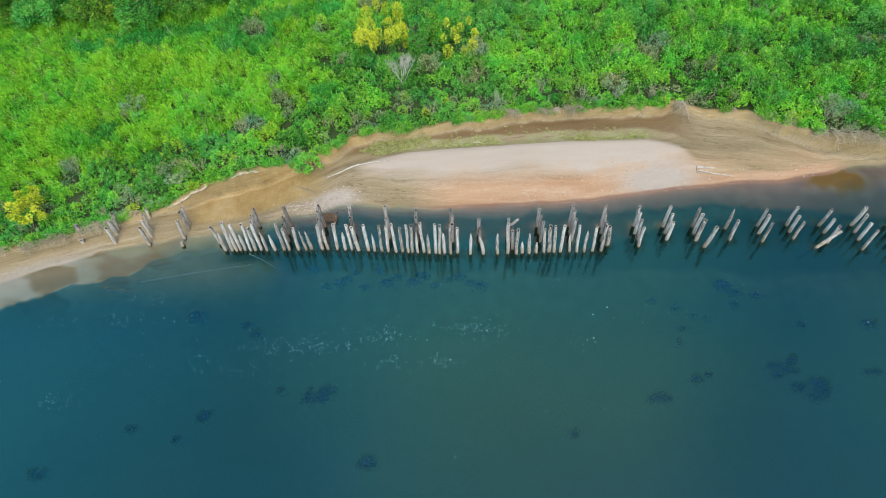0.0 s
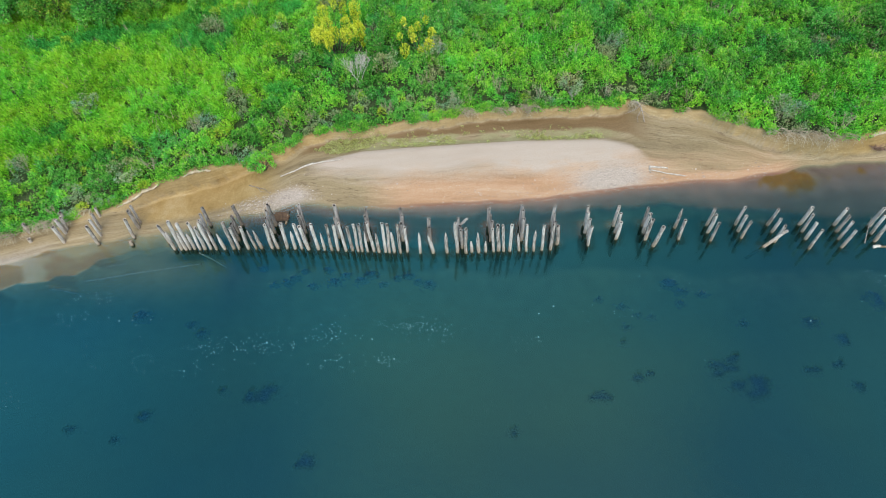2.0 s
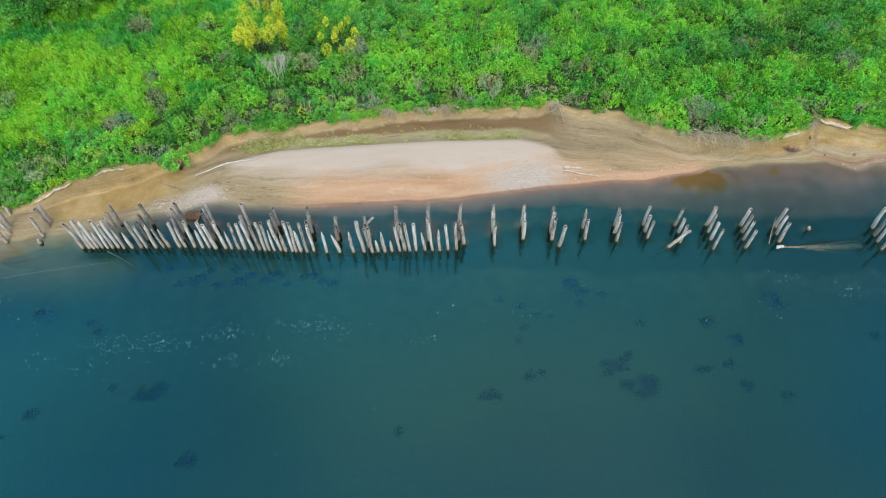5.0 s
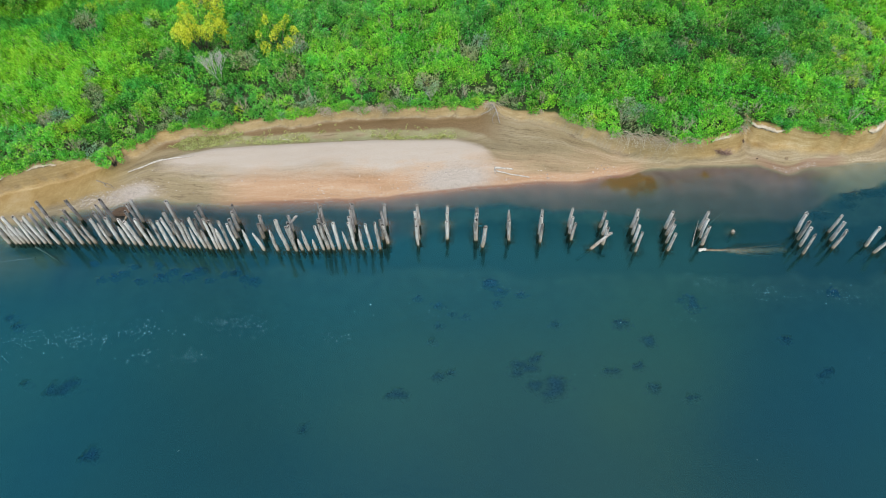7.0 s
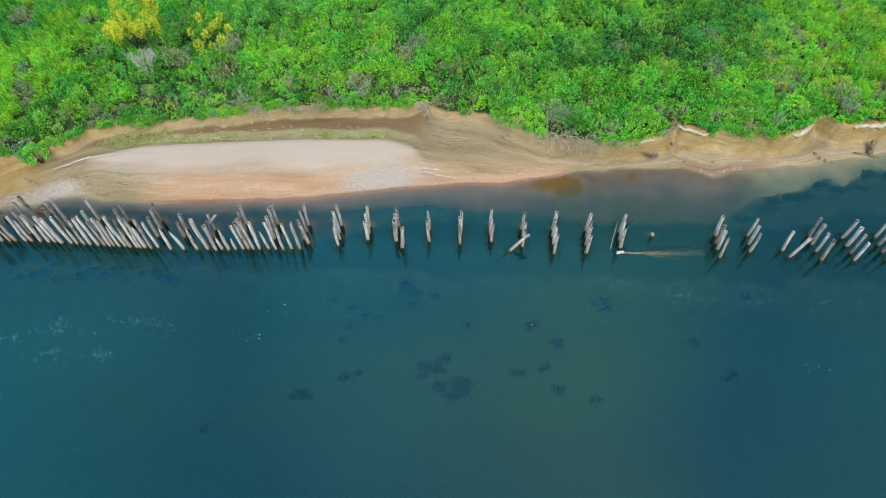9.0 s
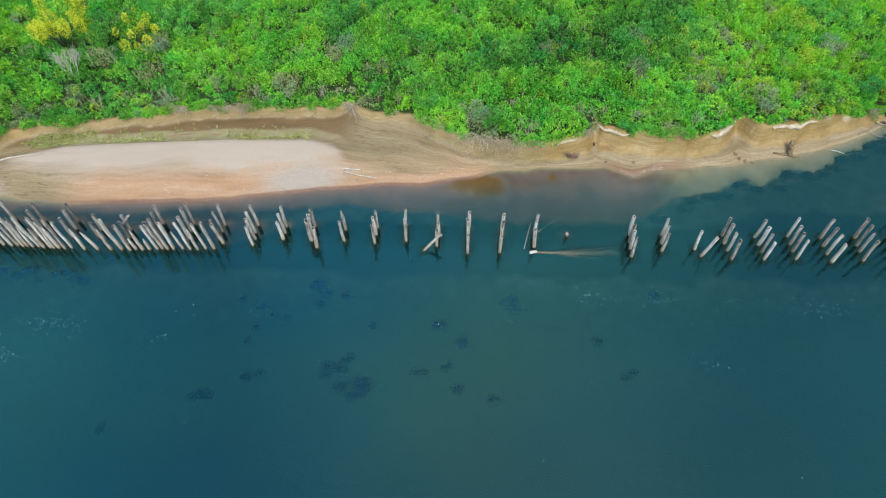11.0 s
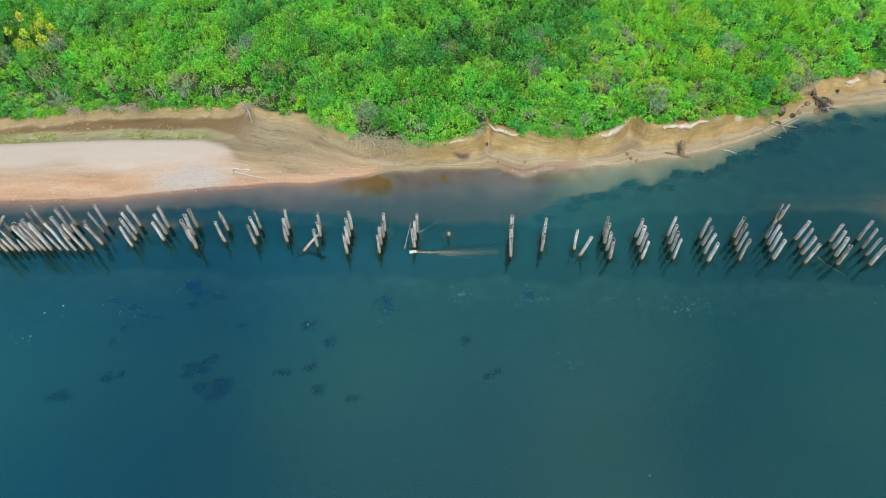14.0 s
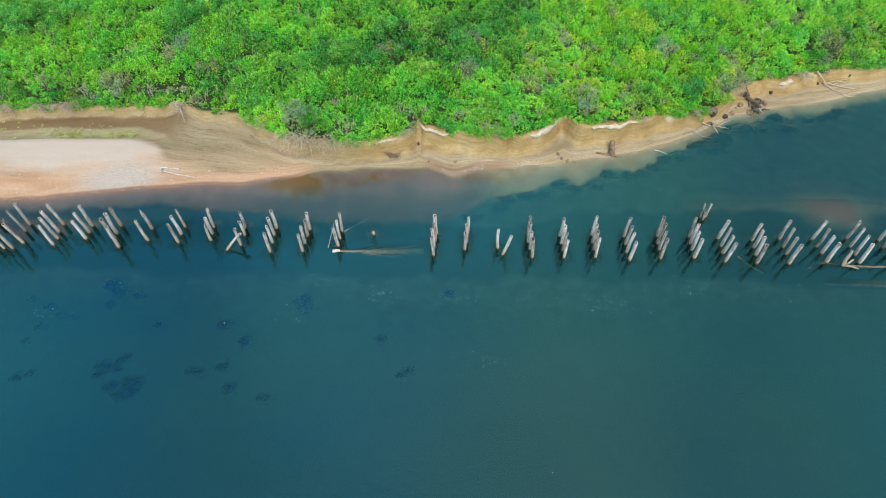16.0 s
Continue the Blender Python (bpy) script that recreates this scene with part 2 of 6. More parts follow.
def wood_material(name, dark, mid, light, wet=True, sx=24.0, sz=1.6):
    m, t, out = shader(name)
    n = Net(t)
    co = n.node("ShaderNodeTexCoord").outputs["Object"]
    geo = n.node("ShaderNodeNewGeometry")
    rnd = n.node("ShaderNodeObjectInfo").outputs["Random"]
    grain = n.noise(1.0, 5.0, 0.65, n.scale(co, (sx, sx, sz)))
    blot = n.noise(2.2, 3.0, 0.6, geo.outputs["Position"])
    v = n.math("ADD", n.math("MULTIPLY", grain, 0.8), n.math("ADD", n.math("MULTIPLY", blot, 0.2), n.math("MULTIPLY", n.math("SUBTRACT", rnd, 0.5), 0.13)))
    col = n.ramp(v, (0.36, dark), (0.51, mid), (0.7, light))
    rough = 0.85
    if wet:
        sep = n.node("ShaderNodeSeparateXYZ")
        n.put(sep.inputs[0], geo.outputs["Position"])
        h = n.math("ADD", sep.outputs[2], n.math("MULTIPLY", n.math("SUBTRACT", n.noise(3.0, 2.0, 0.5, geo.outputs["Position"]), 0.5), 0.4))
        tan = n.math("MINIMUM", n.math("MAXIMUM", n.math("SUBTRACT", 1.0, n.math("MULTIPLY", h, 1.05)), 0.0), 1.0)
        col = n.mix(n.math("MULTIPLY", tan, 0.66), col, (0.28, 0.195, 0.11))
        slime = n.math("LESS_THAN", h, 0.07)
        col = n.mix(n.math("MULTIPLY", slime, 0.8), col, (0.045, 0.045, 0.028))
        col = n.mix(n.math("LESS_THAN", sep.outputs[2], 0.0), col, (0.012, 0.022, 0.01))
    n.bsdf(out, col, rough, n.bump(grain, 0.6, 0.02), 0.2)
    return m


PILE_WOOD = wood_material("bleached_post_timber", (0.065, 0.056, 0.048), (0.39, 0.35, 0.31), (0.7, 0.66, 0.61))
PILE_GREY = wood_material("grey_post_timber", (0.045, 0.041, 0.037), (0.27, 0.245, 0.225), (0.53, 0.5, 0.465))
DRIFT = wood_material("driftwood", (0.262, 0.23, 0.189), (0.459, 0.426, 0.377), (0.615, 0.59, 0.541), wet=False, sx=9.0, sz=9.0)
TWIG = wood_material("dead_twig", (0.115, 0.0984, 0.082), (0.246, 0.213, 0.18), (0.377, 0.344, 0.303), wet=False, sx=9.0, sz=9.0)
BRUSH = wood_material("dry_brush", (0.22, 0.18, 0.12), (0.39, 0.335, 0.235), (0.53, 0.475, 0.36), wet=False, sx=9.0, sz=9.0)
BARK = wood_material("bark", (0.041, 0.0328, 0.0246), (0.0902, 0.0738, 0.0574), (0.164, 0.139, 0.115), wet=False, sx=9.0, sz=4.0)
SUNK = wood_material("waterlogged_timber", (0.06, 0.046, 0.03), (0.14, 0.11, 0.075), (0.23, 0.19, 0.13), wet=False, sx=5.0, sz=5.0)


def plain_material(name, a, b, scale=6.0, rough=0.9, bump=0.4, island=0.0):
    m, t, out = shader(name)
    n = Net(t)
    geo = n.node("ShaderNodeNewGeometry")
    v = n.noise(scale, 5.0, 0.6, geo.outputs["Position"])
    if island:
        v = n.math("ADD", n.math("MULTIPLY", v, 1 - island), n.math("MULTIPLY", geo.outputs["Random Per Island"], island))
    n.bsdf(out, n.ramp(v, (0.3, a), (0.7, b)), rough, n.bump(v, bump, 0.03))
    return m


PALE_SAND = plain_material("pale_bank_sand", (0.31, 0.24, 0.155), (0.5, 0.435, 0.335), 3.0, 0.95, 0.5)
ROT = plain_material("rotten_heartwood", (0.006, 0.006, 0.006), (0.02, 0.019, 0.018), 14.0)
FOAM = plain_material("river_foam", (0.14, 0.31, 0.34), (0.28, 0.46, 0.49), 20.0, 0.7)
RED_TWIG = plain_material("reddish_drift_twig", (0.13, 0.08, 0.055), (0.34, 0.23, 0.17), 8.0)
CLOD = plain_material("earth_clod", (0.1, 0.07, 0.04), (0.27, 0.2, 0.12), 4.0, 0.95, 0.8)
BOARD = plain_material("rotten_board", (0.05, 0.03, 0.018), (0.15, 0.095, 0.058), 7.0, 0.9, 0.6)
SHADED_EARTH = plain_material("shaded_hollow_earth", (0.018, 0.013, 0.009), (0.085, 0.06, 0.038), 5.0, 0.95, 0.8)
PEBBLE = plain_material("pebble", (0.19, 0.165, 0.14), (0.4, 0.355, 0.31), 9.0, 0.8, 0.2, 0.8)
WEED = plain_material("water_weed", (0.003, 0.028, 0.11), (0.005, 0.044, 0.165), 3.0, 0.9, 0.1)
BRUSH_AND_REFLECTION = plain_material("sunken_brush", (0.018, 0.042, 0.045), (0.05, 0.085, 0.08), 3.0, 0.9, 0.1)


def ground_material():
    m, t, out = shader("river_bank_ground")
    n = Net(t)
    geo = n.node("ShaderNodeNewGeometry")
    pos = geo.outputs["Position"]
    fine = n.noise(9.0, 6.0, 0.65, pos)
    mid = n.noise(0.9, 5.0, 0.6, pos)
    sep = n.node("ShaderNodeSeparateXYZ")
    n.put(sep.inputs[0], pos)
    comb = n.node("ShaderNodeCombineXYZ")     # runs along the old water lines
    n.put(comb.inputs[0], n.math("MULTIPLY", sep.outputs[0], 0.11))
    n.put(comb.inputs[1], n.math("MULTIPLY", n.attr("strand"), 7.0))
    streak = n.noise(1.0, 6.0, 0.68, comb.outputs[0])
    lines = n.noise(1.9, 3.0, 0.6, comb.outputs[0])
    lines = n.ramp(n.math("ABSOLUTE", n.math("SUBTRACT", lines, 0.5)), (0.0, 1.0), (0.028, 0.0))
    grit = n.noise(13.0, 5.0, 0.75, pos)
    wet = n.ramp(n.math("ADD", n.math("MULTIPLY", streak, 0.7), n.math("MULTIPLY", fine, 0.3)), (0.3, (0.135, 0.1, 0.055)), (0.5, (0.235, 0.183, 0.102)), (0.7, (0.32, 0.268, 0.18)))
    dry = n.ramp(n.math("ADD", n.math("MULTIPLY", streak, 0.3), n.math("MULTIPLY", grit, 0.7)), (0.28, (0.25, 0.193, 0.143)), (0.46, (0.36, 0.3, 0.24)), (0.72, (0.44, 0.38, 0.318)))
    rust = n.noise(1.0, 5.0, 0.65, n.scale(comb.outputs[0], (4.0, 1.3, 1.0)))
    rust = n.math("MULTIPLY", n.ramp(rust, (0.46, 0.0), (0.58, 1.0)), n.ramp(n.attr("strand"), (0.12, 0.85), (0.5, 0.0)))
    dry = n.mix(rust, dry, n.ramp(grit, (0.3, (0.3, 0.17, 0.09)), (0.7, (0.5, 0.36, 0.24))))
    orange = n.ramp(n.math("ADD", n.math("MULTIPLY", streak, 0.5), n.math("MULTIPLY", grit, 0.5)), (0.34, (0.24, 0.125, 0.06)), (0.5, (0.345, 0.215, 0.125)), (0.63, (0.42, 0.315, 0.215)), (0.76, (0.46, 0.39, 0.315)))
    stone = n.ramp(grit, (0.34, (0.19, 0.16, 0.132)), (0.5, (0.31, 0.265, 0.22)), (0.68, (0.46, 0.41, 0.355)))
    algae = n.ramp(n.math("ADD", n.math("MULTIPLY", grit, 0.5), n.math("MULTIPLY", mid, 0.5)), (0.32, (0.19, 0.145, 0.08)), (0.5, (0.235, 0.215, 0.11)), (0.68, (0.31, 0.31, 0.17)))
    red = n.ramp(n.math("ADD", n.math("MULTIPLY", streak, 0.5), n.math("MULTIPLY", fine, 0.5)), (0.35, (0.14, 0.07, 0.045)), (0.65, (0.22, 0.125, 0.085)))
    lines = n.math("MULTIPLY", lines, n.ramp(n.attr("strand"), (0.0, 0.0), (0.03, 1.0)))
    wet = n.mix(n.math("MULTIPLY", lines, n.ramp(mid, (0.38, 0.1), (0.6, 0.7))), wet, (0.085, 0.055, 0.03))
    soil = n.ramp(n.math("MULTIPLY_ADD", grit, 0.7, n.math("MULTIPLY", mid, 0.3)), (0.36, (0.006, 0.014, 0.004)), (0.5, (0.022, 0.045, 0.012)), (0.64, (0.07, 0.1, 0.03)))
    lay = n.math("ADD", n.math("MULTIPLY", sep.outputs[2], 3.3), n.math("MULTIPLY", n.noise(0.35, 3.0, 0.5, pos), 1.6))
    beds = n.node("ShaderNodeCombineXYZ")
    n.put(beds.inputs[0], n.math("MULTIPLY", sep.outputs[0], 0.3))
    n.put(beds.inputs[2], lay)
    band = n.math("ADD", n.math("MULTIPLY", n.noise(1.3, 5.0, 0.75, beds.outputs[0]), 0.62), n.math("MULTIPLY", n.noise(0.6, 5.0, 0.65, pos), 0.5))
    cliff = n.ramp(n.math("ADD", n.math("MULTIPLY", band, 0.8), n.math("MULTIPLY", fine, 0.2)), (0.36, (0.095, 0.056, 0.02)), (0.47, (0.215, 0.14, 0.05)), (0.58, (0.285, 0.2, 0.082)), (0.74, (0.39, 0.31, 0.185)))
    bed = n.ramp(mid, (0.3, (0.15, 0.11, 0.075)), (0.7, (0.24, 0.185, 0.125)))
    # dark bed colour that paints the posts' shade and reflections into the river
    post_shade = n.ramp(fine, (0.3, (0.014, 0.034, 0.028)), (0.7, (0.03, 0.06, 0.05)))

    def edge(name, wobble=0.5, by=fine):
        v = n.math("ADD", n.attr(name), n.math("MULTIPLY", n.math("SUBTRACT", by, 0.5), wobble))
        return n.ramp(v, (0.2, 0.0), (0.8, 1.0))

    silt = n.ramp(n.math("ADD", n.math("MULTIPLY", streak, 0.2), n.math("MULTIPLY_ADD", mid, 0.4, n.math("MULTIPLY", fine, 0.4))), (0.3, (0.17, 0.145, 0.11)), (0.55, (0.26, 0.225, 0.175)), (0.75, (0.33, 0.295, 0.24)))
    col = n.mix(n.ramp(n.attr("strand"), (0.0, 1.0), (0.03, 0.0)), wet, n.ramp(n.math("MULTIPLY_ADD", mid, 0.6, n.math("MULTIPLY", fine, 0.4)), (0.3, (0.13, 0.108, 0.06)), (0.7, (0.225, 0.195, 0.12))))
    col = n.mix(edge("silt", 0.5), col, silt)
    late = n.ramp(mid, (0.3, (0.1, 0.066, 0.055)), (0.7, (0.15, 0.104, 0.086)))
    col = n.mix(edge("mud", 0.6, streak), col, n.ramp(n.math("MULTIPLY_ADD", streak, 0.6, n.math("MULTIPLY", fine, 0.4)), (0.3, (0.1, 0.062, 0.026)), (0.7, (0.21, 0.145, 0.075))))
    col = n.mix(edge("algae", 1.0), col, algae)
    col = n.mix(edge("orange", 1.2, n.math("MULTIPLY_ADD", streak, 0.7, n.math("MULTIPLY", mid, 0.3))), col, orange)
    col = n.mix(edge("dry", 0.8, n.math("MULTIPLY_ADD", grit, 0.4, n.math("MULTIPLY", streak, 0.6))), col, dry)
    col = n.mix(edge("stone", 1.0), col, stone)
    col = n.mix(edge("red", 0.7), col, red)
    col = n.mix(edge("mauve", 0.3), col, late)
    col = n.mix(edge("cliff", 0.4), col, cliff)
    col = n.mix(edge("pale", 0.4), col, n.ramp(fine, (0.3, (0.36, 0.3, 0.21)), (0.7, (0.54, 0.47, 0.36))))
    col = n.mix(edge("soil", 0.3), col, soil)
    col = n.mix(edge("bed", 0.2), col, bed)
    col = n.mix(edge("brown", 0.5), col, n.ramp(fine, (0.3, (0.07, 0.035, 0.008)), (0.7, (0.19, 0.1, 0.025))))
    col = n.mix(edge("post_shade", 0.3), col, post_shade)
    rough = n.mix(edge("dry", 0.2), (0.55, 0.55, 0.55), (0.95, 0.95, 0.95))
    h = n.math("ADD", n.math("MULTIPLY", fine, 0.6), n.math("MULTIPLY", grit, 0.4))
    n.bsdf(out, col, rough, n.bump(h, 0.5, 0.06), 0.25)
    return m


GROUND = ground_material()


def water_material():
    """River water: clear at the edge, silty and blue-green with depth, with a faint ripple."""
    m, t, out = shader("river_water")
    n = Net(t)
    pos = n.node("ShaderNodeNewGeometry").outputs["Position"]
    silt = n.noise(0.045, 3.0, 0.5, pos)
    body = n.ramp(silt, (0.3, (0.001, 0.013, 0.022)), (0.5, (0.002, 0.016, 0.019)), (0.7, (0.005, 0.019, 0.014)))
    deep = n.node("ShaderNodeBsdfDiffuse")
    n.put(deep.inputs[0], body)
    clear = n.node("ShaderNodeBsdfTransparent")
    f = n.attr("murk")
    n.put(clear.inputs[0], n.mix(f, (0.96, 0.98, 0.97), (0.2, 0.72, 0.72)))
    ms = n.node("ShaderNodeMixShader")
    n.put(ms.inputs[0], f)
    t.links.new(clear.outputs[0], ms.inputs[1])
    t.links.new(deep.outputs[0], ms.inputs[2])
    rip = n.noise(1.0, 4.0, 0.55, n.scale(pos, (1.6, 2.8, 1.0)))
    nor = n.bump(rip, 0.45, 0.03)
    # the stream along the posts runs bluer than the silty middle of the river
    sep = n.node("ShaderNodeSeparateXYZ")
    n.put(sep.inputs[0], pos)
    south = n.node("ShaderNodeMapRange")
    n.put(south.inputs[0], sep.outputs[1])
    south.inputs[1].default_value, south.inputs[2].default_value = -4.0, -11.0
    east = n.node("ShaderNodeMapRange")
    n.put(east.inputs[0], sep.outputs[0])
    east.inputs[1].default_value, east.inputs[2].default_value = 38.0, 52.0
    west = n.node("ShaderNodeMapRange")
    n.put(west.inputs[0], sep.outputs[0])
    west.inputs[1].default_value, west.inputs[2].default_value = 24.0, 6.0
    west.inputs[4].default_value = 0.16
    tint = n.math("MULTIPLY_ADD", n.noise(0.045, 3.0, 0.55, pos), 0.35, west.outputs[0])
    tint = n.math("ADD", tint, n.math("MULTIPLY_ADD", south.outputs[0], 0.22, n.math("MULTIPLY_ADD", east.outputs[0], 0.3, 0.06)))
    gl = n.node("ShaderNodeBsdfGlossy")
    n.put(gl.inputs["Color"], n.ramp(tint, (0.3, (0.17, 0.82, 1.06)), (0.62, (0.26, 0.98, 0.93))))
    n.put(gl.inputs["Roughness"], 0.06)
    n.put(gl.inputs["Normal"], nor)
    fr = n.node("ShaderNodeFresnel")
    n.put(fr.inputs[0], 1.33)
    n.put(fr.inputs["Normal"], nor)
    top = n.node("ShaderNodeMixShader")
    # the sheltered shallows lie smoother and shine less than the rippled open river
    shine = n.math("MULTIPLY", fr.outputs[0], n.math("MULTIPLY_ADD", f, 3.6, 1.4))
    # broad noise in the shine imitates patches of cloud mirrored in the river
    cloud_sheen = n.math("MULTIPLY_ADD", n.noise(0.06, 4.0, 0.6, n.scale(pos, (0.7, 1.6, 1.0))), 0.3, 0.83)
    cloud_sheen = n.math("MULTIPLY", cloud_sheen, n.math("MULTIPLY_ADD", n.attr("calm"), -0.3, 1.0))
    n.put(top.inputs[0], n.math("MULTIPLY", cloud_sheen, n.math("MINIMUM", shine, n.math("MULTIPLY_ADD", f, 0.097, 0.033))))
    t.links.new(ms.outputs[0], top.inputs[1])
    t.links.new(gl.outputs[0], top.inputs[2])
    t.links.new(top.outputs[0], out.inputs[0])
    return m


WATER = water_material()

# ---- lie of the land ----
BANK_X = [-600, -60, -40, -27.2, -22.9, -20.3, -18.6, -17.1, -14.4, -11.7, -9.5, -8.1, -7.3, -6, -5, -3.5, -1.8, 2.5, 6.8, 11.2, 15.5, 19.9, 22, 25, 27.6, 29.2, 32.6, 34.7,
          37, 39.2, 41.7, 43.8, 46.7, 48.4, 50.2, 51.5, 55, 58.2, 60.9, 63.3, 65, 67.1, 69.6, 72, 75.2, 78.5, 100, 600]
BANK_Y = [-60, -15, -7.8, -2.5, -1.1, 0.0, 0.7, 1.5, 2.9, 3.5, 4.1, 4.6, 5.4, 6.4, 7.2, 7.8, 8.0, 8.7, 9.6, 10.1, 10.3, 10.7, 10, 9.2, 8.2, 6.9, 6.2, 6.2,
          6.9, 7.8, 7.8, 7.3, 7.0, 7.7, 9.4, 8.5, 9.1, 10.4, 11.1, 11.8, 14.4, 15.2, 15.6, 16.8, 17.7, 18.0, 25, 80]
SHORE_X = [-600, -60, -40, -27.7, -24.4, -21.7, -18.7, -16, -13, -11, -9.9, -7.2, -5.6, -3.6, -1.5, 2.6, 6.6, 10.6, 14.7, 18.8, 22.9, 27, 29.2, 31.5, 34.3,
           37.5, 40, 41.8, 43, 46, 49.5, 53, 56.3, 61.3, 64.2, 66.8, 70.4, 74.1, 79.7, 100, 600]
SHORE_Y = [-66, -18, -10.5, -5.0, -3.7, -2.4, -1.9, -1.3, -0.7, -0.1, 0.3, 0.9, 1.6, 1.7, 1.4, 1.3, 1.5, 1.9, 2.3, 3.1, 3.6, 3.9, 4.4, 5.3, 5.6,
           5.9, 5.9, 5.0, 5.5, 6.1, 6.4, 7.2, 8.0, 10.1, 12.0, 13.2, 14.0, 14.8, 16.8, 23.5, 78]
SHELF_X = [-600, -60, -27.1, -25.1, -23.4, -22.7, -20.7, -20.2, -19, -18.3, -17.9, -16, -12, -9, -5, 2, 10, 18, 24, 30, 33, 37, 41, 44.3, 48, 51.2, 54.8, 57, 61, 64, 70, 80, 600]
SHELF_Y = [-68, -20, -7.3, -6.5, -5.6, -5.2, -5.0, -4.6, -4.5, -3.9, -3.2, -2.5, -1.1, 0.1, 1.2, 0.95, 1.3, 1.8, 1.9, 1.3, 1.0, 0.8, 1.2, 3.0, 4.0, 5.1, 6.5, 7.2, 9.3, 11.4, 13.3, 16, 76]


def low_bank(x):
    """Behind the bar the bank is only waist high."""
    return ss(-12, -9, x) * (1 - ss(22, 28, x))


def bank_y(x):
    notch = sum(h * np.exp(-((x - a) / w) ** 2) for a, w, h in ((39.2, 0.28, 0.9), (50.2, 0.6, 0.7), (46.1, 0.3, 0.35), (60.6, 0.35, 0.5), (68.6, 0.5, 0.5)))
    return np.interp(x, BANK_X, BANK_Y) + notch + 0.5 * low_bank(x) + (fbm(x * 0.9, x * 0 + 3.3, 4, 3) - 0.5) * 0.9


def shore_y(x):
    return np.interp(x, SHORE_X, SHORE_Y) + (vnoise(x * 0.8, x * 0, 9) - 0.5) * 0.25


def shelf_y(x):
    return np.interp(x, SHELF_X, SHELF_Y) + (fbm(x * 0.7, x * 0 + 1.7, 21, 5) - 0.5) * (1.2 + 1.2 * ss(43, 46, x) - 0.7 * (1 - ss(-18, -14, x)))


def bank_top(x):
    return 1.8 - 0.75 * low_bank(x) - 1.1 * (1 - ss(-18.5, -13, x)) + 0.3 * ss(26, 38, x) - 0.85 * ss(56, 62, x)


def bar_back(x):
    return np.interp(x, [-8, -4.3, -1, 2.5, 11, 17.5, 19.5, 21, 24], [4.0, 5.4, 6.5, 6.9, 7.6, 7.8, 7.2, 5.5, 3.5])


def lips(x):
    """Where the turf has fallen away and left pale fresh sand."""
    return sum(np.exp(-((x - a) / w) ** 2) for a, w in ((50.0, 0.3), (58.8, 0.4), (70.0, 0.5)))


